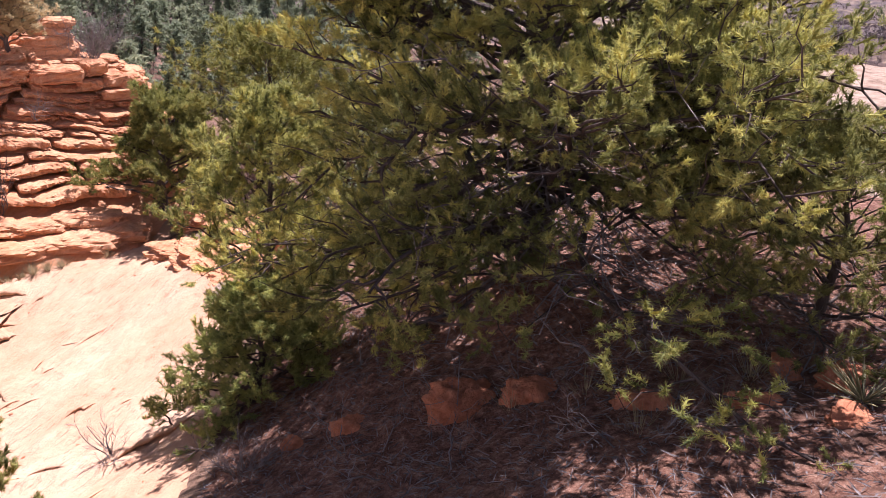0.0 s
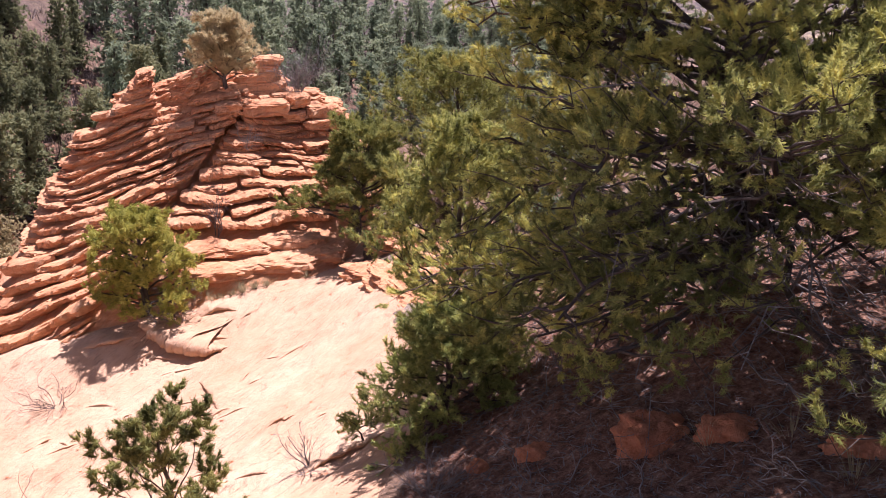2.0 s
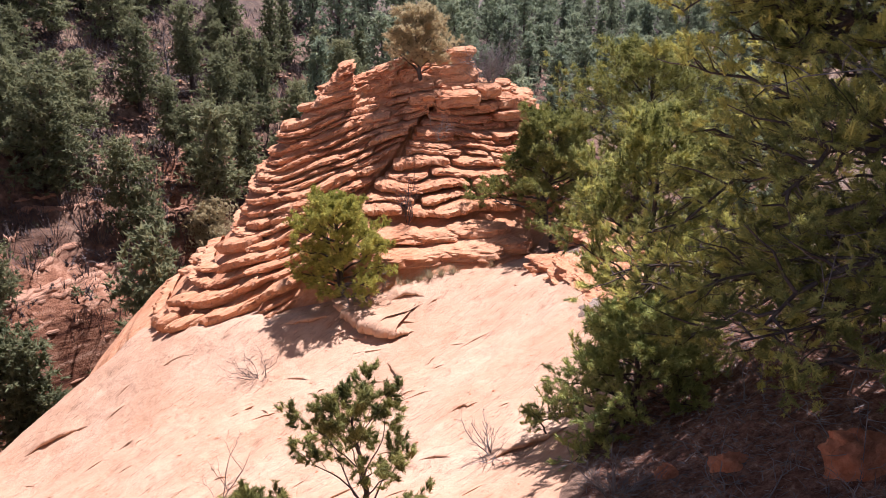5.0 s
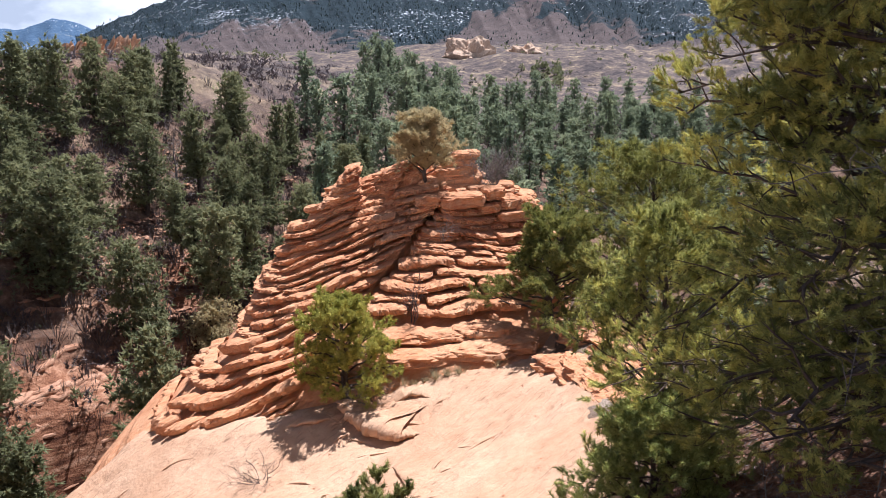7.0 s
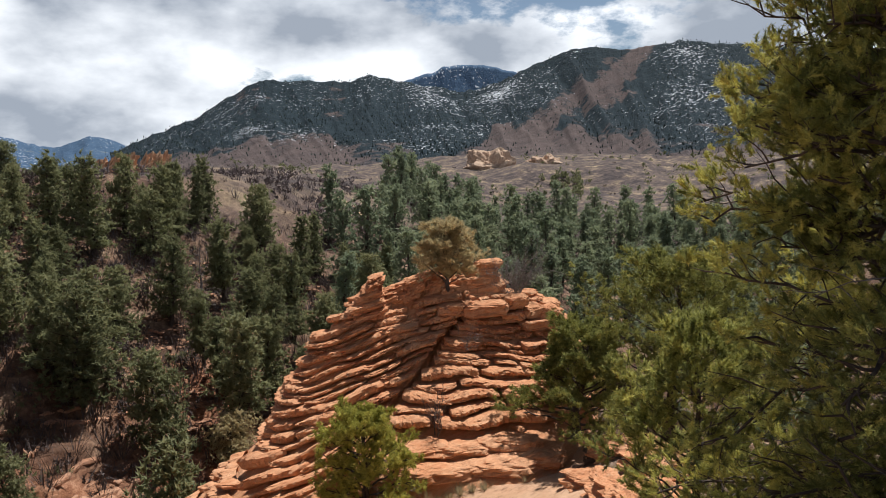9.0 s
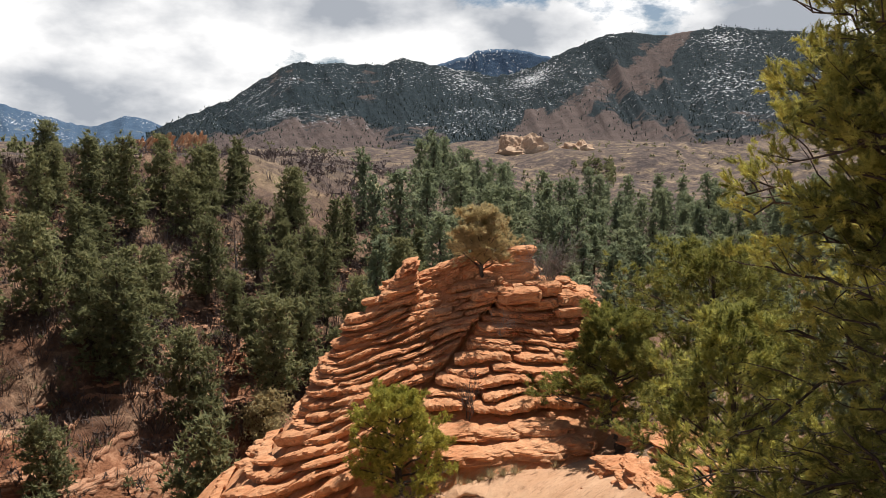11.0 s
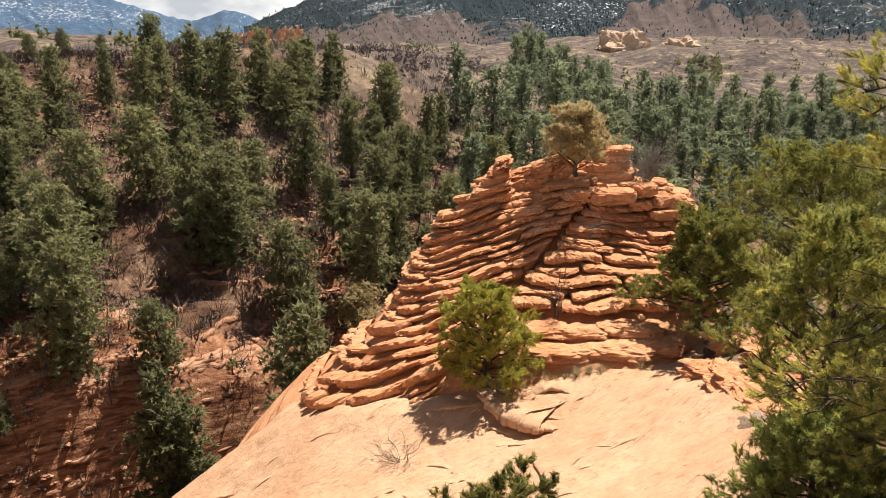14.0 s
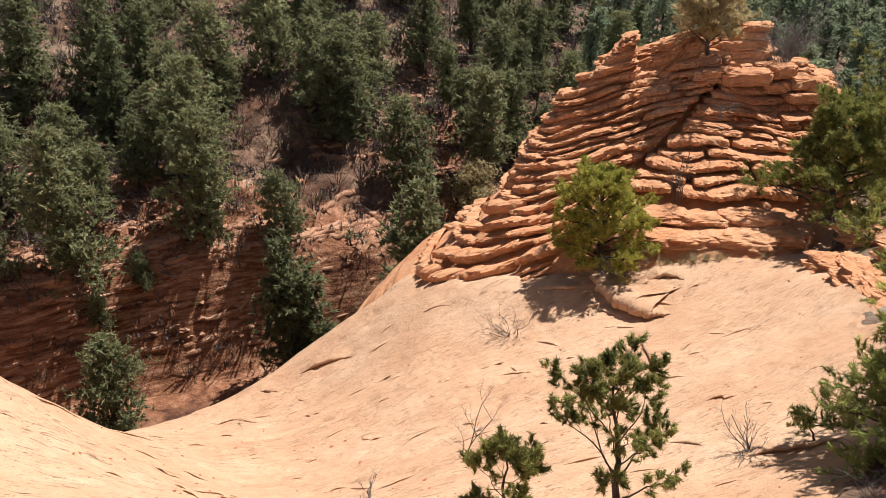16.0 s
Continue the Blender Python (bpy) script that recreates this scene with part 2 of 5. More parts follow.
PINE_MID = needles("ledge_pinyon_needles", (0.075, 0.095, 0.032), (0.29, 0.30, 0.085), (0.50, 0.47, 0.13), 0.32, fine=30.0)
PINE_LOW = needles("fresh_green_needles", (0.065, 0.095, 0.036), (0.29, 0.34, 0.11), (0.56, 0.57, 0.18), 0.36)
PINE_DARK = needles("dark_pinyon_needles", (0.055, 0.070, 0.024), (0.205, 0.205, 0.060), (0.40, 0.37, 0.11), 0.32)
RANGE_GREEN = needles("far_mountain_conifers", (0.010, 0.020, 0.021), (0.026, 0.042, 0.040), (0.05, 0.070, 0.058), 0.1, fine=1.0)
PINE_FRESH = needles("bright_pinyon_needles", (0.085, 0.10, 0.026), (0.34, 0.335, 0.070), (0.56, 0.52, 0.12), 0.34, fine=30.0)
JUNIPER_TAN = needles("tan_juniper_sprays", (0.26, 0.21, 0.11), (0.47, 0.38, 0.20), (0.66, 0.55, 0.32), 0.50, fine=25.0)
SLOPE_GREEN = needles("grey_green_needles", (0.080, 0.100, 0.054), (0.225, 0.240, 0.122), (0.39, 0.38, 0.195), 0.40, fine=9.0, speck=0.4)
FAR_GREEN = needles("dark_conifer_needles", (0.085, 0.120, 0.088), (0.22, 0.275, 0.175), (0.38, 0.41, 0.245), 0.42, fine=5.0, speck=0.4)
GRASS = needles("dry_grass_blades", (0.20, 0.15, 0.08), (0.34, 0.27, 0.15), (0.45, 0.38, 0.24), 0.3)
YUCCA = needles("yucca_blades", (0.16, 0.16, 0.08), (0.30, 0.29, 0.15), (0.46, 0.42, 0.25), 0.2)
# the forest stops lean blue: a little distance haze put into the colour
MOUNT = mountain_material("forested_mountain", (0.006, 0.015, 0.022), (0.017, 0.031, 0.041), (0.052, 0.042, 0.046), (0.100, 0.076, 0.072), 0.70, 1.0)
# blue distance haze is mixed into these wood and rock colours
MOUNT_HAZED = mountain_material("hazed_far_mountain", (0.042, 0.082, 0.145), (0.070, 0.120, 0.200), (0.10, 0.13, 0.16), (0.16, 0.19, 0.22), 0.69, 0.7)


# ---- mesh helpers ----
class Geo:
    """Vertices, faces and a tone for each vertex, gathered before one mesh is made."""

    def __init__(self):
        self.v, self.f, self.t, self.n = [], {3: [], 4: []}, [], 0

    def add(self, verts, faces, tone=0.5):
        verts, faces = np.asarray(verts, float), np.asarray(faces, int)
        self.v.append(verts)
        self.f[faces.shape[1]].append(faces + self.n)
        self.t.append(np.broadcast_to(np.asarray(tone, float), (len(verts),)))
        self.n += len(verts)

    def mesh(self, name, mat, smooth=True, extra=None):
        me = bpy.data.meshes.new(name)
        v = np.concatenate(self.v)
        loops, starts, at = [], [], 0
        for k in (3, 4):
            if self.f[k]:
                f = np.concatenate(self.f[k])
                loops.append(f.ravel())
                starts.append(at + k * np.arange(len(f)))
                at += f.size
        loops, starts = np.concatenate(loops), np.concatenate(starts)
        me.vertices.add(len(v))
        me.vertices.foreach_set("co", v.ravel())
        me.loops.add(len(loops))
        me.loops.foreach_set("vertex_index", loops)
        me.polygons.add(len(starts))
        me.polygons.foreach_set("loop_start", starts)
        me.polygons.foreach_set("use_smooth", np.full(len(starts), smooth))
        me.update(calc_edges=True)
        for key, values in {"tone": np.concatenate(self.t), **(extra or {})}.items():
            me.attributes.new(key, "FLOAT", "POINT").data.foreach_set("value", np.ascontiguousarray(values, dtype=np.float32))
        me.materials.append(mat)
        return me


def part(name, geo, mat, parent, label="", smooth=True):
    ob = new(name, geo.mesh(name, mat, smooth))
    ob.parent = parent
    if label:
        tagged(ob, label)
    return ob


def thing(name, place, label, category, group="", kind=""):
    ob = new(name)
    ob.location = place
    return tagged(ob, label, category, group, kind)


def unit(v):
    v = np.asarray(v, float)
    return v / (np.linalg.norm(v, axis=-1, keepdims=True) + 1e-12)


def tube(geo, pts, rads, sides=5, tone=0.5):
    pts, rads = np.asarray(pts, float), np.asarray(rads, float)
    way = unit(np.gradient(pts, axis=0))
    ref = np.array([0.31, 0.17, 0.94]) if abs(way[0, 2]) < 0.8 else np.array([0.9, 0.3, 0.1])
    a = unit(np.cross(way, ref))
    b = np.cross(way, a)
    ang = np.arange(sides) * 2 * np.pi / sides
    ring = pts[:, None] + rads[:, None, None] * (a[:, None] * np.cos(ang)[None, :, None] + b[:, None] * np.sin(ang)[None, :, None])
    i, j = np.meshgrid(np.arange(len(pts) - 1), np.arange(sides), indexing="ij")
    k = (j + 1) % sides
    geo.add(ring.reshape(-1, 3), np.stack([i * sides + j, i * sides + k, (i + 1) * sides + k, (i + 1) * sides + j], -1).reshape(-1, 4), tone)


def puffs(geo, pos, way, size, rng, tone, core=0.27, sides=5, count=14, width=0.006, blade=0.45):
    """Close-set needle brushes: a stubby pointed body round the end of a shoot, bristling with needles."""
    n = len(pos)
    if not n:
        return
    way = unit(way)
    a = unit(np.cross(way, rng.normal(size=(n, 3))))
    b = np.cross(way, a)
    ang = np.arange(sides) * 2 * np.pi / sides
    rings = [pos[:, None]]
    for u, w in ((0.34, 0.95), (0.74, 0.85)) if sides > 3 else ((0.5, 1.0),):
        r = size[:, None] * core * w * rng.uniform(0.65, 1.25, (n, sides))
        lie = size[:, None] * (u + rng.uniform(-0.13, 0.13, (n, sides)))
        rings.append(pos[:, None] + way[:, None] * lie[..., None] + (a[:, None] * np.cos(ang)[None, :, None] + b[:, None] * np.sin(ang)[None, :, None]) * r[..., None])
    rings.append((pos + way * size[:, None])[:, None])
    v = np.concatenate(rings, 1)
    k = v.shape[1]
    f = []
    for j in range(sides):
        q = (j + 1) % sides
        f.append((0, 1 + q, 1 + j))
        if sides > 3:
            f += [(1 + j, 1 + q, 1 + sides + j), (1 + q, 1 + sides + q, 1 + sides + j)]
        f.append((k - 1, k - 1 - sides + j, k - 1 - sides + q))
    geo.add(v.reshape(-1, 3), ((np.arange(n) * k)[:, None, None] + np.array(f)).reshape(-1, 3), np.repeat(tone, k))
    if count:
        m = n * count
        p, w, s = np.repeat(pos, count, 0), np.repeat(way, count, 0), np.repeat(size, count)
        side = unit(np.cross(w, rng.normal(size=(m, 3))))
        go = unit(w * rng.uniform(0.1, 1.1, (m, 1)) + side * 0.85)
        root = p + w * (s * rng.uniform(0.0, 0.85, m))[:, None] + side * (s * core * 0.5)[:, None]
        tip = root + go * (s * blade * rng.uniform(0.6, 1.2, m))[:, None]
        across = unit(np.cross(go, rng.normal(size=(m, 3)))) * (width * rng.uniform(0.7, 1.3, m))[:, None]
        v = np.stack([root - across, root + across, tip], 1).reshape(-1, 3)
        geo.add(v, np.arange(len(v)).reshape(-1, 3), np.repeat(np.repeat(np.clip(tone + 0.08, 0, 1), count), 3))


def sprays(geo, pos, way, size, rng, tone, count=5, width=0.16):
    """Far needle clumps: a few narrow blades that fan out from the end of a shoot."""
    m = len(pos) * count
    p, w, s = np.repeat(pos, count, 0), np.repeat(unit(way), count, 0), np.repeat(size, count)
    go = unit(w * 0.55 + rng.normal(0, 0.62, (m, 3)))
    root = p - go * (s * 0.30)[:, None]
    across = unit(np.cross(go, rng.normal(size=(m, 3)))) * (s * width * rng.uniform(0.7, 1.3, m))[:, None]
    v = np.stack([root - across, root + across, p + go * (s * rng.uniform(0.55, 1.0, m))[:, None]], 1).reshape(-1, 3)
    geo.add(v, np.arange(len(v)).reshape(-1, 3), np.repeat(np.repeat(tone, count), 3))


def fbm(x, y, scale, octaves=4, seed=0.0, gain=0.5):
    """Smooth value noise on arrays."""
    x, y = np.asarray(x, float) / scale + seed * 17.3, np.asarray(y, float) / scale - seed * 9.1
    total, amp = 0.0, 1.0
    for _ in range(octaves):
        xi, yi = np.floor(x), np.floor(y)
        fx, fy = x - xi, y - yi
        fx, fy = fx * fx * (3 - 2 * fx), fy * fy * (3 - 2 * fy)

        def h(a, b):
            s = np.sin(a * 127.1 + b * 311.7) * 43758.5453
            return s - np.floor(s)
        total = total + amp * ((h(xi, yi) * (1 - fx) + h(xi + 1, yi) * fx) * (1 - fy) + (h(xi, yi + 1) * (1 - fx) + h(xi + 1, yi + 1) * fx) * fy - 0.5)
        x, y, amp = x * 2.03 + 3.7, y * 2.03 - 1.9, amp * gain
    return total


def step(a, b, x):
    t = np.clip((x - a) / (b - a), 0, 1)
    return t * t * (3 - 2 * t)


def grid_faces(rows, cols):
    i, j = np.meshgrid(np.arange(rows - 1), np.arange(cols - 1), indexing="ij")
    return np.stack([i * cols + j, i * cols + j + 1, (i + 1) * cols + j + 1, (i + 1) * cols + j], -1).reshape(-1, 4)


# ---- the lie of the land ----
EYE_Z = 10.0
NEAR = ((0, 0, 8.182), (0, 1, -6.193), (0, 2, 1.653), (0, 3, 0.029), (0, 4, 0.058), (1, 0, 0.83), (1, 1, 0.998), (1, 2, 1.828),
        (1, 3, -1.282), (2, 0, -0.845), (2, 1, 7.395), (2, 2, -3.892), (3, 0, -0.602), (3, 1, 1.647), (4, 0, -1.437))
BEARING = (-180, -90, -62, -48, -38, -28, -18, -8, 0, 8, 16, 24, 34, 48, 65, 90, 180)
EDGE = (40, 30, 13.0, 12.6, 14.3, 15.6, 17.2, 21, 23, 24, 25, 26, 30, 40, 48, 60, 60)          # where the near rock breaks off
FOOT = (90, 60, 27, 26.5, 26.5, 27, 28, 33, 38, 42, 46, 50, 54, 60, 70, 90, 90)                # where the far side of the gully begins
CREST = (300, 160, 60, 54, 54, 57, 64, 84, 100, 118, 124, 128, 130, 130, 140, 200, 300)        # the skyline of the far side
CREST_EL = (0.4, 0.4, -0.4, -0.6, -0.4, 0.1, 0.7, 0.5, -1.2, -3.4, -3.9, -3.6, -3.0, -2.0, -1.0, 0.2, 0.4)


SWELLS = ((-8.83, 4.69, 2.6, 0.80), (-8.27, 6.46, 2.6, 1.52), (-8.49, 8.49, 2.6, -0.10), (-8.18, 10.10, 2.6, -0.48), (-7.35, 11.32, 2.6, 0.38),
          (-6.36, 12.47, 2.6, -1.14), (-5.38, 14.00, 2.6, 0.23), (-5.85, 7.49, 2.6, -0.16), (-4.46, 8.39, 2.6, -0.77), (5.6, 6.2, 1.9, 0.75), (-3.5, 15.6, 1.2, 0.30), (-2.1, 15.5, 1.2, 0.32), (-0.6, 15.7, 1.2, 0.30), (1.5, 16.3, 1.4, 0.30))


def near_height(x, y):
    u, w = np.clip(x, -10.0, 8.0) / 10, np.clip(y, 0.0, 17.0) / 10
    z = sum(c * u ** i * w ** j for i, j, c in NEAR)
    for cx, cy, wide, high in SWELLS:
        z = z + high * np.exp(-((x - cx) ** 2 + (y - cy) ** 2) / wide ** 2)
    far = step(9, 16, np.hypot(x, y)) * step(20, 34, np.degrees(np.arctan2(x, y)))
    return z * (1 - far) + far * (7.2 + 0.25 * fbm(x, y, 6))


def terrain(x, y):
    x, y = np.asarray(x, float), np.asarray(y, float)
    r, az = np.hypot(x, y), np.degrees(np.arctan2(x, y))
    edge, foot, crest, cel = (np.interp(az, BEARING, k) for k in (EDGE, FOOT, CREST, CREST_EL))
    d = np.maximum(0, r - edge)
    near = near_height(x, y) - 1.15 * d * d / (d + 1.2) - 0.30 * step(17, 24, az) * (1 - step(30, 39, az)) * np.maximum(0, r - 10.5)
    floor = -5.5 + 0.8 * fbm(x, y, 7, 3)
    zc = EYE_Z + crest * np.tan(np.radians(cel))
    t = np.clip((r - foot) / (crest - foot), 0, 1)
    rise = 0.20 * step(0, 0.07, t) + 0.80 * t ** 0.92
    rough = fbm(x, y, 5.0, 5, 2.0, 0.55) * 1.5 * step(0, 0.1, t) + fbm(x, y, 16, 3, 5.0) * 2.5 * step(0, 0.4, t) * (1 - step(0.7, 1, t))
    far = floor + (zc - floor) * rise + rough
    beds = 0.55
    worn = far + 0.25 * fbm(x, y, 4, 3, 1.5)
    far = far + 0.85 * (1 - step(0.25, 0.5, t)) * (beds * np.floor(worn / beds) + beds * step(0.55, 0.95, worn / beds - np.floor(worn / beds)) - worn)
    past = np.maximum(0, r - crest)
    el = cel + (0.8 - cel) * step(0, 420, past) + 0.25 * step(300, 1600, past)
    far = np.where(past > 0, EYE_Z + r * np.tan(np.radians(el)) + fbm(x, y, 40, 4, 3.0) * np.minimum(past * 0.07, 9) + fbm(x, y, 150, 3, 8.0) * np.minimum(past * 0.04, 14), far)
    side = step(66, 98, np.abs(az))
    out = np.where(r < foot, np.maximum(near, floor), far)
    return np.where(r < crest, out * (1 - side) + (8.12 + 0.25 * fbm(x, y, 9) * step(1, 6, r) - 0.05 * np.minimum(r, 20)) * side, out)


def slab_edge(r):
    """Bearing at which the bare rock gives way to the litter under the great pine."""
    return np.interp(r, (2, 4.5, 6.5, 8.5, 11, 14, 15.5, 20), (6, 14, 18.5, 21, 19.5, 16, 14.5, 15))


def slab_height(x, y):
    z = near_height(x, y)
    r = np.hypot(x, y)
    edge = np.interp(np.degrees(np.arctan2(x, y)), BEARING, EDGE)
    d = np.maximum(0, r - edge)
    z = z - 1.15 * d * d / (d + 1.2)
    z = z + 0.16 * fbm(x, y, 3.2, 3, 1.0) + 0.05 * fbm(x * 0.8 + y * 0.5, y * 1.6 - x, 0.7, 4, 4.0)
    z = z - 0.05 * np.maximum(0, fbm(x * 0.5 + y * 0.4, (y - 0.8 * x) * 1.8, 0.45, 3, 8.0) - 0.22) * 4
    return z


# the whole country as one sheet
az = np.radians(np.concatenate([np.arange(-180, -66, 4.0), np.arange(-66, 80, 0.6), np.arange(80, 181, 4.0)]))
rad = np.concatenate([[0.02], np.geomspace(0.8, 18, 70), np.geomspace(18.2, 45, 100), np.geomspace(45.6, 160, 90), np.geomspace(164, 4900, 70)])
RR, AA = np.meshgrid(rad, az, indexing="ij")
GX, GY = RR * np.sin(AA), RR * np.cos(AA)
GZ = terrain(GX, GY)
deg = np.degrees(AA)
on_slab = (1 - step(-2.5, -0.6, deg - slab_edge(RR))) * step(-96, -88, deg) * (1 - step(1.5, 2.5, RR - np.interp(deg, BEARING, EDGE))) * step(0.5, 1.2, RR)
GZ = GZ - 0.45 * on_slab + (1 - on_slab) * 0.10 * fbm(GX, GY, 0.8, 3, 6.0)
ground_geo = Geo()
ground_geo.add(np.stack([GX, GY, GZ], -1).reshape(-1, 3), grid_faces(len(rad), len(az))[:, ::-1])
litter = step(0, 3, deg - slab_edge(RR)) * (1 - step(np.where(deg < 36, 9.5, 11), np.where(deg < 36, 12, 16), RR)) * step(-40, 0, deg) * (1 - step(75, 110, deg)) * (1 - 0.42 * step(55, 61, deg) * (1 - step(7.0, 8.5, RR)))
crest_r = np.interp(deg, BEARING, CREST)
dry = step(0.55, 1.0, RR / crest_r) * step(-17, -9, deg) + step(0.92, 1.15, RR / crest_r)
sandy = step(38, 50, deg) * step(10.5, 13.5, RR) * (1 - step(60, 90, RR)) * (1 - step(100, 130, deg)) + 0.7 * step(12, 14, deg) * (1 - step(30, 40, deg)) * step(9.5, 11.5, RR) * (1 - step(18, 22, RR))
foot_r = np.interp(deg, BEARING, FOOT)
rocky = (1 - step(-11, -7, deg)) * step(-3.0, -0.5, RR - foot_r) * (1 - step(0.10, 0.30, (RR - foot_r) / (crest_r - foot_r) + 0.25 * fbm(GX, GY, 4, 3, 2.5)))
ground = new("ground", ground_geo.mesh("ground", SOIL, True, {"rocky": np.clip(rocky, 0, 1).ravel(), "sandy": sandy.ravel(), "litter": litter.ravel(), "dry": np.clip(dry, 0, 1).ravel()}))
tagged(ground, "red canyon soil with dry brush, rubble and needle litter", "ground", kind="structure")

# the bare rock underfoot: low sheets that stand proud along their broken edges
SHEETS = (([(-0.53, 15.97), (-0.43, 15.28), (-0.15, 14.68), (0.29, 14.14), (0.72, 13.95), (1.1, 14.1)], 0.30, 1.3), ([(0.47, 13.13), (0.57, 12.51), (0.68, 11.54), (0.72, 11.05)], 0.06, 0.7),
          ([(0.57, 15.45), (0.93, 15.51), (1.41, 15.33)], 0.10, 0.7), ([(1.34, 7.42), (1.57, 7.49), (1.87, 7.55), (2.20, 7.57), (2.45, 7.70)], 0.07, 0.6), ([(-6.47, 13.88), (-5.94, 14.03), (-5.20, 14.15)], 0.10, 0.6),
          ([(-1.55, 15.2), (-0.95, 15.05), (-0.6, 15.2)], 0.08, 0.5), ([(1.2, 9.6), (1.45, 9.7), (1.7, 9.62)], 0.04, 0.3), ([(-8.9, 7.2), (-8.2, 7.6), (-7.6, 7.65)], 0.12, 0.8), ([(-8.6, 6.2), (-7.6, 6.7), (-6.9, 6.7)], 0.10, 0.7))
az = np.radians(np.concatenate([np.arange(-94, -62, 1.2), np.arange(-62, 24, 0.23)]))
rad = np.concatenate([np.linspace(0.7, 3.0, 24), np.geomspace(3.05, 20.5, 205)])
RR, AA = np.meshgrid(rad, az, indexing="ij")
AA = np.minimum(AA, np.radians(slab_edge(RR) + 1.2 * fbm(RR, RR * 0, 0.8, 3)))
GX, GY = RR * np.sin(AA), RR * np.cos(AA)
GZ = slab_height(GX, GY)
GZ[:, -1] -= 0.5
GZ[:, 0] -= 0.5
GZ[0] -= 0.4
GZ[-1] -= 2.0
slab_geo = Geo()
slab_geo.add(np.stack([GX, GY, GZ], -1).reshape(-1, 3), grid_faces(len(rad), len(az))[:, ::-1])
slab = tagged(new("rock_slab", slab_geo.mesh("rock_slab", SLAB)), "broad pale salmon sandstone slab with small cracks", "rock", kind="structure")


def sheet(line, high, back, fine=26):
    """A sheet of rock that stands proud of the slab along a broken, undercut edge and dies out behind it."""
    line = np.array(line, float)
    at = np.linspace(0, len(line) - 1, fine * (len(line) - 1))
    p = np.stack([np.interp(at, np.arange(len(line)), line[:, i]) for i in (0, 1)], -1)
    p[3:-3] = (p[:-6] + p[1:-5] + p[2:-4] + p[3:-3] + p[4:-2] + p[5:-1] + p[6:]) / 7
    way = unit(np.gradient(p, axis=0))
    inward = np.stack([-way[:, 1], way[:, 0]], -1)
    ends = np.clip(np.minimum(np.arange(len(p)), np.arange(len(p))[::-1]) / (0.38 * len(p)), 0, 1) ** 0.8
    prof = ((0.9, -0.25), (0.35, 0.05), (0.0, 0.30), (-0.12, 0.55), (-0.05, 0.85), (0.25, 1.0))
    rows = []
    wob = 0.35 * high * fbm(np.arange(len(p)) * 1.0, np.zeros(len(p)), 6.0, 3, high * 50)
    for d, z in prof:
        q = p + inward * (d * high + wob)[:, None]
        rows.append(np.concatenate([q, (slab_height(q[:, 0], q[:, 1]) + z * high * ends - 0.02 * (1 - ends))[:, None]], 1))
    for f in (0.12, 0.25, 0.45, 0.7, 1.0):
        q = p + inward * (0.25 * high + f * back + wob)[:, None]
        rows.append(np.concatenate([q, (slab_height(q[:, 0], q[:, 1]) + high * ends * (1 - step(0, 1, f)) - 0.012 * step(0.6, 1.0, f) - 0.02 * (1 - ends))[:, None]], 1))
    g = Geo()
    g.add(np.stack(rows).reshape(-1, 3), grid_faces(len(rows), len(p)))
    part("rock_sheet", g, SLAB, slab)


for line, high, back in SHEETS:
    sheet(line, high, back)
rng = np.random.default_rng(12)
for i in range(120):
    b, r = radians(rng.uniform(-46, 13)), rng.uniform(5.5, 15.5)
    x, y = r * math.sin(b), r * math.cos(b)
    if r > np.interp(math.degrees(b), BEARING, EDGE) - 0.5 or math.degrees(b) > slab_edge(r) - 2:
        continue
    ln, turn = rng.uniform(0.10, 0.38) * (0.6 + r / 18), rng.normal(0.30, 0.55)
    c, k = math.cos(turn) * ln, math.sin(turn) * ln
    bow = rng.normal(0, 0.12)
    sheet([(x - c, y - k), (x - bow * k, y + bow * c), (x + c, y + k)], rng.uniform(0.014, 0.036), rng.uniform(0.12, 0.4), 7)


# ---- mountains ----
def mountain(name, label, skyline, r0, r1, mat, seed, woods, low=0.6, rows=70, step_az=0.14):
    """A range whose skyline stands at the bearings and elevations given, with spurs and ravines down to its foot."""
    bear = np.arange(skyline[0][0], skyline[-1][0], step_az)
    top = np.interp(bear, [k[0] for k in skyline], [k[1] for k in skyline])
    s = np.linspace(0, 1, rows)
    S, B = np.meshgrid(s, bear, indexing="ij")
    T = np.broadcast_to(top, S.shape)
    spur = fbm(B, S * 2.0, 3.2, 5, seed, 0.6)
    r = r0 + (r1 - r0) * (S + 0.20 * spur * np.sin(np.pi * S))
    e = low + (T - low) * (0.35 * S + 0.65 * S ** 1.35) + 1.6 * spur * np.sin(np.pi * S) * (T / 8) + 0.16 * fbm(B, S, 0.45, 4, seed + 3) * S - 1.5 * (np.abs(fbm(B + 5 * S, S * 1.5, 2.4, 4, seed + 6)) - 0.12) * np.sin(np.pi * S) * (T / 8)
    e[0] = -1.0
    x, y, z = r * np.sin(np.radians(B)), r * np.cos(np.radians(B)), EYE_Z + r * np.tan(np.radians(e))
    behind = np.stack([x[-1] * 1.12, y[-1] * 1.12, np.full(len(bear), -20.0)], -1)
    g = Geo()
    g.add(np.concatenate([np.stack([x, y, z], -1).reshape(-1, 3), behind]), grid_faces(rows + 1, len(bear))[:, ::-1])
    forest = woods(B, S, spur)
    forest = np.concatenate([forest.ravel(), np.full(len(bear), 0.5)])
    return tagged(new(name, g.mesh(name, mat, True, {"forest": forest})), label, "mountain", kind="structure"), (x, y, z, forest[:-len(bear)].reshape(S.shape))


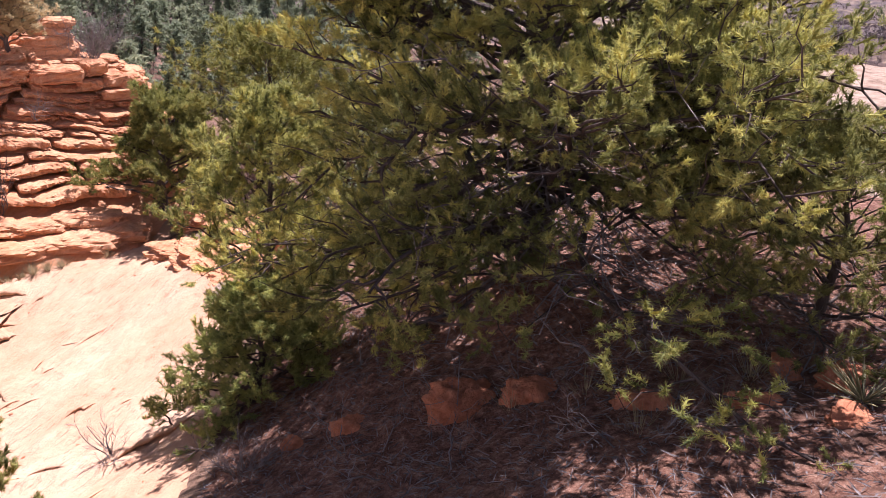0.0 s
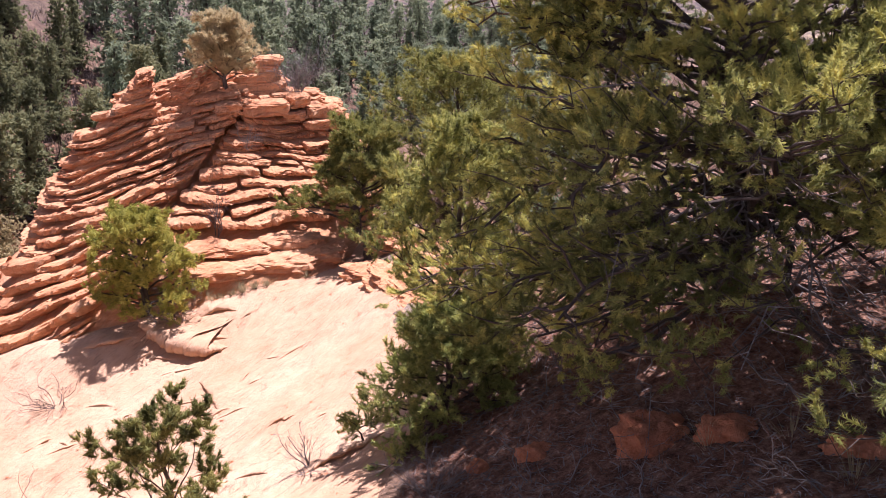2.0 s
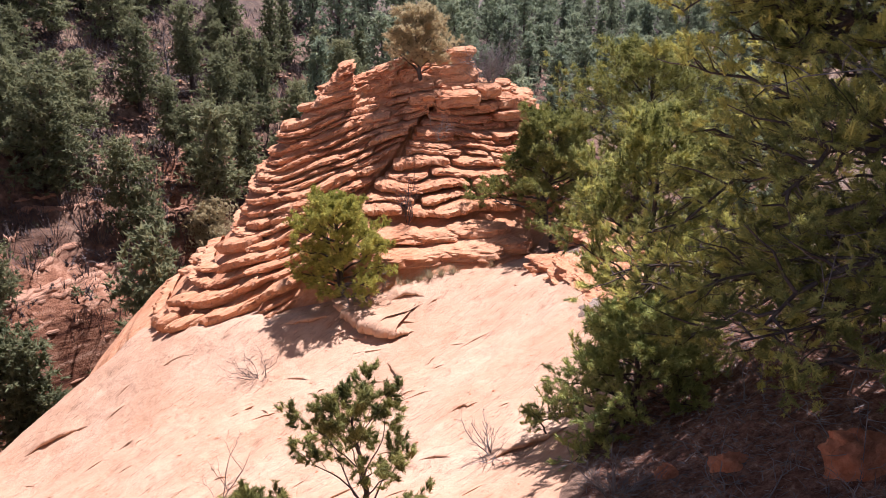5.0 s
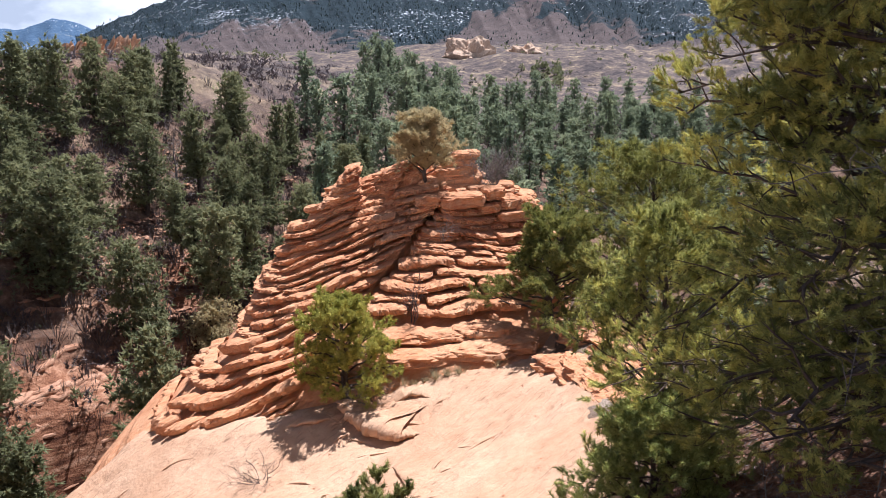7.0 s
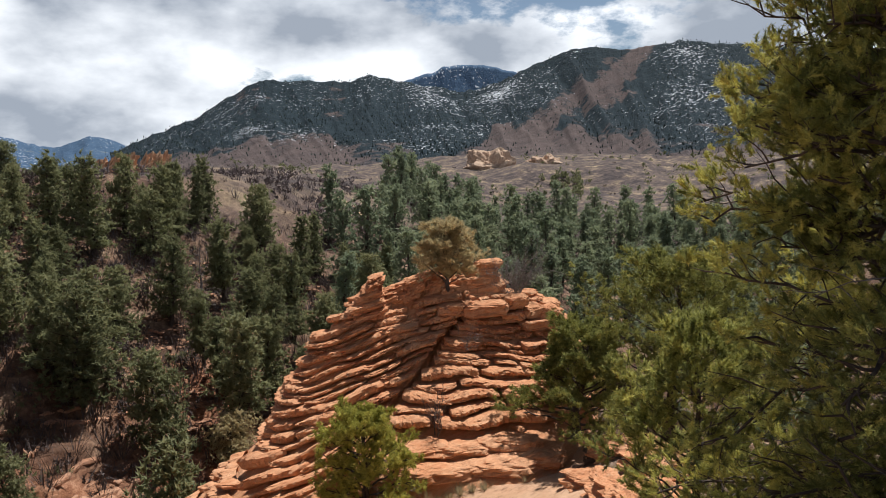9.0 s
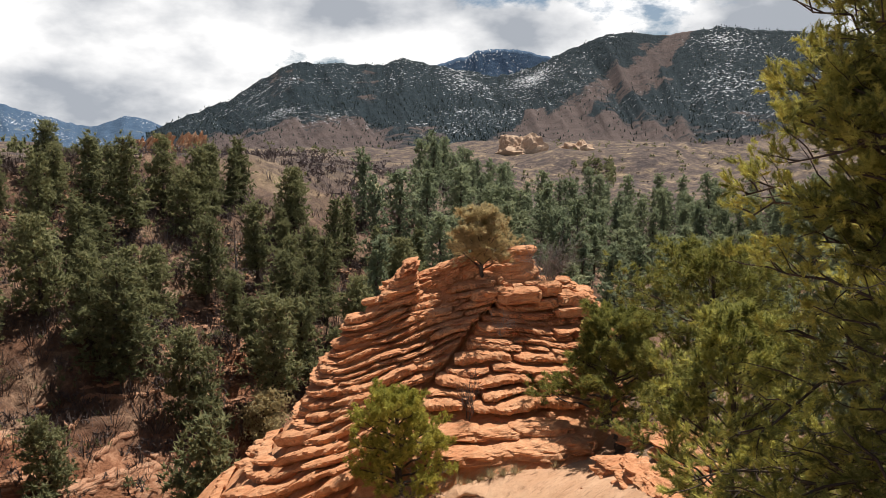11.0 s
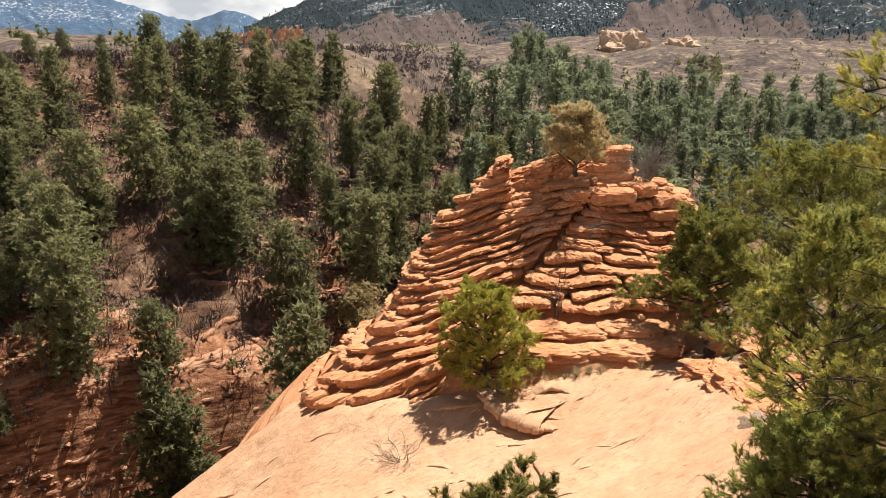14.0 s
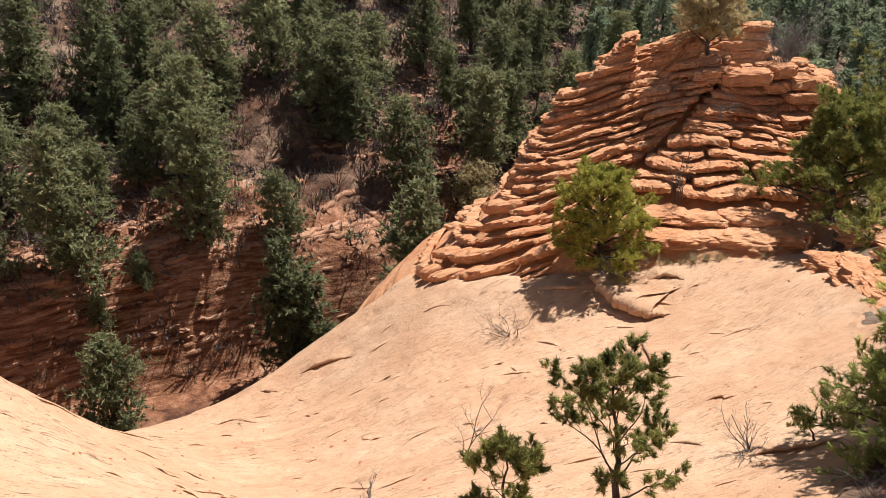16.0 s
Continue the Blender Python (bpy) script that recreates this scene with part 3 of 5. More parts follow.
main_sky = ((-18, 2.2), (-16.5, 2.9), (-15.4, 3.4), (-12.8, 4.4), (-10.5, 5.9), (-8.2, 7.1), (-5.1, 7.05), (-2.0, 7.0), (-0.8, 7.45), (1.2, 7.0), (3.5, 6.6),
            (5.9, 6.2), (8.2, 6.7), (10.6, 7.8), (12.8, 8.7), (14.7, 8.9), (16.6, 8.6), (18.5, 8.8), (20.5, 9.0), (23, 8.7), (32, 7.6), (50, 6.0), (80, 4.0))
def main_woods(b, s, spur):
    """How wooded the main range is: dark upper slopes and a wooded valley, a bare spur across it, open lower slopes."""
    band = (b - 6.7 - 13.0 * (s - 0.1)) / (1.3 + 1.5 * (1 - s))
    f = 0.35 + 0.55 * step(0.30, 0.62, s) + 0.55 * np.exp(-((b - 3.2) / 2.6) ** 2) - 0.45 * step(-1.5, -4.0, b) * (1 - step(0.25, 0.6, s))
    f = f - 0.75 * np.exp(-(band + 1.2 * spur) ** 2) - 0.6 * np.exp(-((b - 14) / 4.0) ** 2) * (1 - step(0.15, 0.4, s)) + 0.35 * step(17.5, 20.0, b) * step(0.2, 0.35, s)
    return f + 0.5 * spur


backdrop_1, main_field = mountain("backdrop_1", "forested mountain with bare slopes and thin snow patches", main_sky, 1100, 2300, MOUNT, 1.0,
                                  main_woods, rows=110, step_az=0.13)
backdrop_2, _ = mountain("backdrop_2", "far wooded mountains dusted with snow, blue haze painted in", ((-75, 3.4), (-50, 4.4), (-36, 4.6), (-28, 4.1), (-26.4, 3.9), (-24.6, 3.4), (-21.4, 2.55), (-19.1, 3.4), (-18.2, 3.2), (-17, 2.7), (-15.8, 2.9), (-13, 2.0)),
                         2600, 3600, MOUNT_HAZED, 4.0, lambda b, s, w: 0.8 + 0 * b, rows=60)
# the full forest mask gives this bare peak the haze-blue colour
backdrop_3, _ = mountain("backdrop_3", "distant bare peak with blue haze painted in", ((-1, 5.8), (1.5, 6.9), (2.6, 7.3), (3.3, 7.55), (3.7, 7.5), (4.4, 7.9), (5.2, 8.0), (6.7, 8.0), (8.0, 7.85), (9.4, 7.4), (11.5, 6.6), (14, 5.5)),
                         3700, 4200, MOUNT_HAZED, 7.0, lambda b, s, w: 1.2 + 0 * b, rows=40)


def cones(rng, pts, h_lo, h_hi, slim=0.30, sides=4):
    """Small far conifers joined into one mesh, two ragged skirts each."""
    g = Geo()
    n = len(pts)
    h = rng.uniform(h_lo, h_hi, n)
    for lo, hi, wide in ((0.05, 0.68, 1.0), (0.42, 1.0, 0.62)):
        ang = np.arange(sides) * 2 * np.pi / sides + rng.uniform(0, 6, (n, 1))
        w = (h * slim * wide)[:, None] * rng.uniform(0.6, 1.25, (n, sides))
        ring = np.stack([pts[:, 0:1] + w * np.cos(ang), pts[:, 1:2] + w * np.sin(ang), pts[:, 2:3] + (h * lo)[:, None] + rng.uniform(-0.08, 0.08, (n, sides)) * h[:, None]], -1)
        tip = pts + np.stack([0 * h, 0 * h, h * hi], -1)
        v = np.concatenate([ring, tip[:, None]], 1)
        f = np.stack([np.arange(sides), (np.arange(sides) + 1) % sides, np.full(sides, sides)], -1)
        faces = (np.arange(n) * (sides + 1))[:, None, None] + f
        g.add(v.reshape(-1, 3), faces.reshape(-1, 3), np.repeat(rng.uniform(0, 1, n), sides + 1))
    return g


rng = np.random.default_rng(11)
fx, fy, fz, ff = main_field
cell = rng.integers(0, fx.size, 150000)
pick = cell[(ff.ravel()[cell] + rng.normal(0, 0.55, len(cell)) > 0.62)][:17000]
pts = np.stack([fx.ravel()[pick], fy.ravel()[pick], fz.ravel()[pick]], -1) + rng.normal(0, 7.0, (len(pick), 3)) * (1, 1, 0)
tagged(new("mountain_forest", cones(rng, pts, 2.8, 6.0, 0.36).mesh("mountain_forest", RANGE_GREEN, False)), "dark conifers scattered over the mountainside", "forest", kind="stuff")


# ---- layered rock outcrop ----
rng = np.random.default_rng(5)
LEFT = ((0.5, -6.6), (1.2, -6.0), (2.0, -5.2), (2.9, -4.1), (3.8, -3.0), (4.7, -2.6), (6.1, -1.72), (6.95, -0.68), (7.3, -0.6), (7.5, 0.0))
RIGHT = ((0.5, 6.0), (3.4, 5.8), (5.3, 5.5), (6.2, 5.0), (6.6, 4.7), (6.9, 4.2), (7.1, 3.5), (7.5, 2.4))
FRONT = ((0.5, 12.6), (2.0, 14.0), (3.0, 15.15), (3.8, 16.2), (4.15, 17.1), (4.6, 17.75), (5.6, 18.9), (6.9, 20.1), (7.55, 20.8))
BACK = ((0.5, 25.5), (4.0, 24.3), (6.9, 22.7), (7.55, 21.8))


def contour(P, Z):
    """Place and outward way on the body of the outcrop, by turn and height."""
    xl, xr, yf, yb = (np.interp(Z, [k[0] for k in q], [k[1] for k in q]) for q in (LEFT, RIGHT, FRONT, BACK))
    c, s = np.cos(P), np.sin(P)
    ex = 2 / 2.5
    X = (xl + xr) / 2 + (xr - xl) / 2 * np.sign(c) * np.abs(c) ** ex
    Y = (yf + yb) / 2 + (yb - yf) / 2 * np.sign(s) * np.abs(s) ** ex
    Y = Y + 0.55 * fbm(X, Z, 2.6, 2, 3.0) + 0.0875 * (X - 1.0)
    nx, ny = c / np.maximum(0.2, (xr - xl) / 2), s / np.maximum(0.2, (yb - yf) / 2)
    ln = np.hypot(nx, ny)
    return X, Y, nx / ln, ny / ln


def fault_x(z):
    return 0.5 + (z - 5.0) * 1.03 + 0.06 * np.sin(z * 5)


def bed_z(s, x, level):
    """Height of a bedding plane over x: dipping left of the fault, nearly level right of it and below its foot."""
    wave = 0.05 * np.sin(x * 1.3 + s * 2.1) + 0.03 * np.sin(x * 3.7 + s * 5.0)
    return np.where(level, s - 0.03 * x + wave, s + 0.27 * x - 0.012 * x * x - 0.45 + wave)


outcrop = thing("rock_outcrop", (1.3, 18.0, 3.5), "layered orange sandstone outcrop with eroded ledges and a slanting crack", "rock")
base_at = np.array(outcrop.location)

# the body behind the beds: recessed where they stand proud, bare on the smooth flank
zs, ph = np.arange(0.6, 7.0, 0.05), np.concatenate([np.linspace(math.pi * 0.94, math.pi * 2.06, 260), np.linspace(math.pi * 2.08, math.pi * 2.92, 30)])
ZC, PC = np.meshgrid(zs, ph, indexing="ij")
XC, YC, NX, NY = contour(PC, ZC)
bare_flank = np.maximum(1 - step(-5.4, -4.4, XC), 1 - step(1.3, 1.9, ZC))
shelf = step(0.2, 0.7, XC) * (1 - step(4.15, 4.45, ZC))
sink = -0.26 * (1 - np.maximum(bare_flank, shelf)) - 0.45 * np.exp(-((XC - fault_x(ZC) - 0.03) / 0.12) ** 2) * step(4.6, 5.0, ZC)
sink = sink + 0.16 * fbm(XC * 0.6 + ZC, ZC * 2.4 - XC * 0.5, 0.6, 4, 6.0) + 0.22 * bare_flank * np.abs(fbm(XC * 0.5, ZC * 2.5 - 0.75 * XC, 0.8, 4, 4.0))
core_v = np.stack([XC + NX * sink, YC + NY * sink, ZC], -1)
nr, nc = ZC.shape
i, j = np.meshgrid(np.arange(nr - 1), np.arange(nc), indexing="ij")
core = Geo()
core.add(core_v.reshape(-1, 3) - base_at, np.stack([i * nc + j, i * nc + (j + 1) % nc, (i + 1) * nc + (j + 1) % nc, (i + 1) * nc + j], -1).reshape(-1, 4))
top_ring = core_v[-1] - base_at
core.add(np.concatenate([top_ring, [top_ring.mean(0) + (0, 0, 0.10)]]), np.stack([np.arange(nc), (np.arange(nc) + 1) % nc, np.full(nc, nc)], -1))
part("rock_core", core, ROCK, outcrop)

# outline of a bed's nose: outward in thicknesses, height from foot to top
NOSE = np.array(((-9.0, 0.02), (-1.2, 0.04), (-0.50, 0.09), (-0.10, 0.20), (0.02, 0.36), (0.05, 0.54), (-0.02, 0.68), (-0.22, 0.78), (-0.52, 0.88), (-0.90, 0.95), (-1.5, 1.0), (-9.0, 1.03)))
REACH_IN = 0.45                                             # how far a bed reaches back into the body


def rock_bed(P, Z, thick, jut, wear, sharp, deep, worn=1.0):
    """One ledge of a bed along the body's contour: a broken nose over an undercut foot, thinning out towards its ends."""
    X, Y, nx, ny = contour(P, Z)
    n = len(P)
    run = np.concatenate([[0], np.cumsum(np.hypot(np.diff(X), np.diff(Y)))])
    total = run[-1]
    ends = []
    for dist, cut in ((run, sharp[0]), (total - run, sharp[1])):
        u = np.clip(dist / (0.04 if cut else min(wear, 0.48 * total)), 0, 1)
        ends.append(np.sqrt(u * (2 - u)))
    end = ends[0] * ends[1]
    seed = jut * 31 + thick * 57
    swell = 1 + 0.8 * worn * fbm(run, Z, 0.7, 4, seed)
    broken = fbm(run, Z * 0.5, 0.28, 4, seed + 1, 0.65)
    face = jut + 0.26 * fbm(X, Z * 2.2, 1.1, 3, 2.0) + 0.15 * worn * broken + 0.07 * np.round(2.2 * fbm(run, Z, 0.5, 2, seed + 5)) / 2.2 - 0.20 * (1 - end)
    face = np.where((X < -0.8) & (Z > 4.2), 0.55 * face - 0.03, face)
    rows = []
    for d, h in NOSE:
        out = np.full(n, -REACH_IN) if d < -5 else face + d * thick * (1.0 if h > 0.4 else deep) + 0.095 * fbm(run, np.full(n, h * 1.6), 0.13, 4, seed + 3, 0.65)
        out = np.maximum(out, -REACH_IN)
        up = Z + thick * (0.5 + (h - 0.5) * (0.30 + 0.70 * end) * np.clip(swell, 0.55, 1.35)) + (0.022 * fbm(run, np.full(n, h), 0.20, 3, seed + 4) if 0.05 < h < 1 else 0)
        rows.append(np.stack([X + nx * out, Y + ny * out, up], -1))
    v = np.stack(rows)
    for e in (0, -1):                                       # the ends run back into the body
        v[:, e, 0] = X[e] - nx[e] * REACH_IN
        v[:, e, 1] = Y[e] - ny[e] * REACH_IN
    g = Geo()
    g.add(v.reshape(-1, 3) - base_at, grid_faces(len(NOSE), n)[:, ::-1])
    part("rock_bed", g, ROCK, outcrop, smooth=False)


PF = np.linspace(math.pi * 0.96, math.pi * 2.04, 1000)
for level in (True, False):
    s = 3.2 if level else 1.75
    while s < (7.05 if level else 8.3):
        thick = rng.choice([0.12, 0.15, 0.18, 0.22, 0.26] if level else [0.08, 0.11, 0.14, 0.17, 0.20, 0.25])
        z = np.full(len(PF), s)
        for _ in range(8):
            x = contour(PF, z)[0]
            z = 0.5 * z + 0.5 * np.clip(bed_z(s, x, level), 0.7, 7.4)
        y = contour(PF, z)[1]
        low = (x < 0.2) & (z < 4.2) & ~level                # chunkier, shorter blocks on the lower flank
        side = (x > fault_x(np.maximum(z, 4.55)) + 0.10) if level else (x < fault_x(z) - 0.04) & (x < 0.45 + 2.0 * step(4.9, 5.1, z))
        keep = side & (np.abs(bed_z(s, x, level) - z) < 0.05) & (z < 6.95) & ((z > 4.30) | (x < 0.35)) & (z > slab_height(x, y) - 0.25) & (x > -5.3) & (z > np.interp(x, (-5.3, -3.0, -1.7), (1.5, 2.3, 2.2)))
        run = np.concatenate([[0], np.cumsum(np.hypot(np.diff(x), np.diff(y)))])
        bed_jut = rng.choice([-0.08, -0.03, 0.0, 0.03, 0.06])
        i = 0
        while i < len(PF):
            if not keep[i]:
                i += 1
                continue
            chunky = low[i]
            long = rng.uniform(0.5, 1.5) if chunky else (rng.uniform(1.0, 3.2) if level else rng.uniform(0.9, 3.4))
            blocky = level and 2.5 < x[i] < 4.6 and z[i] > 5.2
            if blocky:
                long = rng.uniform(0.35, 0.75)
            j = i
            while j + 1 < len(PF) and keep[j + 1] and run[j + 1] - run[i] < long:
                j += 1
            if run[j] - run[i] > 0.16:
                pick = np.unique(np.linspace(i, j, max(6, int((run[j] - run[i]) / 0.036))).astype(int))
                grown = thick * (rng.uniform(1.15, 1.9) if chunky else rng.uniform(0.95, 1.25))
                at_fault = z[i] > 4.9 and (level and i > 0 and not side[i - 1], not level and j + 1 < len(PF) and not side[j + 1]) or (False, False)
                rock_bed(PF[pick], z[pick], grown, bed_jut + rng.normal(0.0, 0.035) - 0.10 * (x[i] < -3.0), 0.10 if blocky else rng.uniform(0.15, 0.4) if chunky or level else rng.uniform(0.3, 1.3), at_fault, rng.uniform(0.8, 1.8), 0.55 if level else 1.0)
            i = j + 1
        s += thick * (1.0 if level else 0.97)


def boulder(geo, place, size, seed, turn=0.0, lean=(0.0, 0.0), rough=0.16, box=2.8, n=44, beds=0.0):
    """A rounded block: a superellipsoid worn by noise, split by bedding when beds is above nought."""
    u, w = np.meshgrid(np.linspace(-np.pi / 2, np.pi / 2, n // 2), np.linspace(-np.pi, np.pi, n, endpoint=False), indexing="ij")
    ex = 2 / box
    f = lambda a: np.sign(a) * np.abs(a) ** ex
    p = np.stack([f(np.cos(u)) * f(np.cos(w)), f(np.cos(u)) * f(np.sin(w)), f(np.sin(u))], -1)
    d = 1 + rough * (fbm(p[..., 0] * 2 + p[..., 2], p[..., 1] * 2 - p[..., 2], 0.9, 4, seed) + 0.5 * fbm(p[..., 2] * 3, p[..., 0] * 2 + p[..., 1], 0.5, 3, seed + 2))
    q = p * d[..., None] * np.asarray(size)
    if beds:
        ph = q[..., 2] / beds + 0.8 * fbm(q[..., 0], q[..., 1], 0.8, 2, seed)
        q[..., :2] *= (1 - 0.17 * np.abs(np.sin(np.pi * ph)) ** 4)[..., None]
    c, s = math.cos(turn), math.sin(turn)
    q = np.stack([q[..., 0] * c - q[..., 1] * s + lean[0] * q[..., 2], q[..., 0] * s + q[..., 1] * c + lean[1] * q[..., 2], q[..., 2] + TILT * q[..., 0]], -1) + np.asarray(place)
    rows, cols_ = q.shape[:2]
    i, j = np.meshgrid(np.arange(rows - 1), np.arange(cols_), indexing="ij")
    j2 = (j + 1) % cols_
    geo.add(q.reshape(-1, 3), np.stack([i * cols_ + j, i * cols_ + j2, (i + 1) * cols_ + j2, (i + 1) * cols_ + j], -1).reshape(-1, 4))


# the summit: a leaning stack of thin beds, a broken red mass behind it, a stacked pinnacle and pale capping blocks
TILT = 0.30
z, x, wide = 6.62, -0.50, 0.62
while z < 7.58:
    t = rng.uniform(0.09, 0.17)
    g = Geo()
    boulder(g, np.array((x + rng.normal(0, 0.04), 20.55 + 0.15 * (z - 6.6) + rng.normal(0, 0.05), z)) - base_at, (wide * rng.uniform(0.88, 1.08), 0.55, t * 0.66), z * 7, 0.0, (0.3, 0.0), 0.30, 3.8, 48)
    part("rock_block", g, ROCK, outcrop, smooth=False)
    z, x, wide = z + t, x + t * 0.46, max(0.20, wide - t * 0.62)
for place, size, turn, lean in (((0.42, 21.0, 6.95), (0.62, 0.5, 0.26), 0.2, (0.3, 0.0)), ((0.55, 21.1, 7.22), (0.46, 0.5, 0.17), -0.2, (0.4, 0.0)), ((1.0, 21.2, 7.0), (0.55, 0.5, 0.30), 0.4, (0.2, 0.0)),
                                ((0.92, 21.2, 7.36), (0.42, 0.5, 0.16), 0.1, (0.5, 0.0)), ((1.28, 21.3, 7.50), (0.36, 0.5, 0.15), -0.3, (0.4, 0.0)), ((1.42, 21.2, 7.2), (0.34, 0.45, 0.24), 0.0, (0.1, 0.0)),
                                ((1.45, 21.1, 6.9), (0.42, 0.5, 0.22), 0.1, (0.0, 0.0)), ((0.1, 20.9, 6.86), (0.40, 0.4, 0.15), 0.0, (0.2, 0.0)), ((0.72, 20.9, 7.08), (0.30, 0.4, 0.12), 0.0, (0.2, 0.0))):
    g = Geo()
    boulder(g, np.array(place) - base_at, size, place[0] * 5 + place[2], turn, lean, 0.42, 3.4, 52)
    part("rock_block", g, ROCK, outcrop, smooth=False)
TILT = 0.06
for place, size, turn, lean in (((2.50, 21.3, 7.10), (0.76, 0.55, 0.22), 0.0, (0.4, 0.0)), ((2.52, 21.35, 7.34), (0.62, 0.5, 0.16), 0.2, (0.5, 0.0)), ((2.62, 21.4, 7.54), (0.50, 0.45, 0.14), -0.1, (0.5, 0.0)),
                                ((2.86, 21.4, 7.74), (0.36, 0.42, 0.13), 0.2, (0.7, 0.0)), ((2.30, 21.2, 6.90), (0.70, 0.6, 0.16), 0.0, (0.0, 0.0)),
                                ((1.75, 20.35, 6.76), (0.34, 0.5, 0.13), 0.1, (0.2, 0.0)), ((2.62, 20.3, 6.72), (0.56, 0.5, 0.19), 0.0, (0.2, 0.0)), ((3.44, 20.45, 6.86), (0.27, 0.42, 0.17), 0.1, (0.1, 0.0)),
                                ((3.36, 20.4, 6.52), (0.30, 0.42, 0.13), -0.1, (0.0, 0.0)), ((3.86, 20.5, 6.60), (0.28, 0.40, 0.17), 0.2, (0.2, 0.0)), ((4.28, 20.5, 6.52), (0.30, 0.40, 0.20), 0.0, (-0.2, 0.0)),
                                ((4.62, 20.4, 6.28), (0.30, 0.40, 0.20), 0.1, (-0.3, 0.0)), ((3.95, 20.3, 6.30), (0.40, 0.40, 0.14), 0.0, (0.0, 0.0)), ((4.55, 20.2, 6.02), (0.40, 0.40, 0.15), 0.0, (0.0, 0.0))):
    g = Geo()
    boulder(g, np.array(place) - base_at, size, place[0] * 5 + place[2], turn, lean, 0.26, 4.2, 52)
    part("rock_block", g, ROCK, outcrop, smooth=False)

# broad pale shelves between the beds and the slab
TILT = 0.03
for place, size, turn in (((1.15, 16.75, 3.88), (0.75, 0.55, 0.16), 0.1), ((2.35, 16.85, 3.92), (0.85, 0.60, 0.17), -0.1), ((0.25, 16.75, 3.80), (0.55, 0.5, 0.17), 0.2), ((3.25, 17.0, 3.98), (0.70, 0.55, 0.18), 0.1),
                          ((0.85, 17.25, 4.18), (0.60, 0.45, 0.13), 0.0), ((2.75, 17.4, 4.22), (0.75, 0.45, 0.13), 0.0), ((1.75, 17.35, 4.16), (0.65, 0.50, 0.12), 0.1)):
    g = Geo()
    boulder(g, np.array(place) - base_at, size, place[0] * 3 + 1, turn, (0.0, 0.15), 0.30, 3.4, 60)
    part("rock_block", g, ROCK, outcrop, smooth=False)
TILT = 0.0


# ---- plants ----
def branch_line(rng, p0, way, length, n, wobble, sag=0.0, lift=0.0):
    s = np.linspace(0, 1, n)
    p = p0 + unit(way) * (length * s)[:, None]
    p[:, 2] += length * (lift * s - sag * s * s)
    p[1:] += np.cumsum(rng.normal(0, wobble * length / n, (n - 1, 3)), 0)
    return p


def grow(rng, limb_geo, tips, p0, way, length, rad, sides_n, twig_n, side_len, fol_from=0.3, sag=0.12, lift=0.15, flat=0.5, detail=True, bare=0.0, pair=True, shoots=0, wobble=0.22):
    """One limb with side branches and twigs; the twig ends are gathered in tips as (place, way)."""
    line = branch_line(rng, p0, way, length, 9, wobble, sag, lift)
    if detail:
        tube(limb_geo, line, np.linspace(rad, rad * 0.22, 9), 6)
    else:
        tube(limb_geo, line[::4], np.linspace(rad, rad * 0.25, 3), 3)
    go = unit(line[-1] - line[0])
    for i in range(sides_n):
        s = fol_from + (1 - fol_from) * (i + rng.uniform(0.1, 0.9)) / sides_n
        at = line[min(8, int(s * 8))] * (1 - (s * 8) % 1) + line[min(8, int(s * 8) + 1)] * ((s * 8) % 1)
        turn = (1 if i % 2 else -1) * rng.uniform(0.45, 1.25)
        c, sn = math.cos(turn), math.sin(turn)
        w = np.array([go[0] * c - go[1] * sn, go[0] * sn + go[1] * c, go[2] * 0.5 + rng.normal(0.12, flat)])
        ln = side_len * length * (1.15 - 0.7 * s) * rng.uniform(0.6, 1.25)
        sub = branch_line(rng, at, w, ln, 5, 0.25, 0.05, 0.15)
        if detail:
            tube(limb_geo, sub, np.linspace(rad * 0.30, rad * 0.07, 5), 4)
        for j in range(twig_n):
            q = 0.25 + 0.75 * (j + rng.uniform(0, 1)) / twig_n
            b = sub[min(4, int(round(q * 4)))]
            d = unit(unit(sub[-1] - sub[0]) * 0.8 + rng.normal(0, 0.55, 3) + (0, 0, 0.22))
            tl = rng.uniform(0.35, 0.9) * ln * 0.42
            e = b + d * tl
            if detail:
                tube(limb_geo, [b, e], [rad * 0.07, rad * 0.03], 3)
            if rng.uniform() >= bare:
                tips.append((e, unit(d + (0, 0, 0.35))))
                for _ in range(shoots):
                    tips.append((e - d * rng.uniform(0.0, 0.06) + rng.normal(0, 0.022, 3), unit(d + (0, 0, 0.3) + rng.normal(0, 0.5, 3))))
                if pair:
                    tips.append((b + (e - b) * 0.55 + rng.normal(0, 0.3, 3) * tl * 0.5, unit(d + rng.normal(0, 0.5, 3))))
    tips.append((line[-1], go))


def foliage(rng, geo, tips, size, count, width, tone_mid=0.45, tone_var=0.2, core=0.13, sides=3, blade=0.40):
    if not tips:
        return
    pos, way = np.array([t[0] for t in tips]), np.array([t[1] for t in tips])
    puffs(geo, pos, way, rng.uniform(0.7, 1.25, len(tips)) * size, rng, np.clip(rng.normal(tone_mid, tone_var, len(tips)), 0, 1), core, sides, count, width, blade)


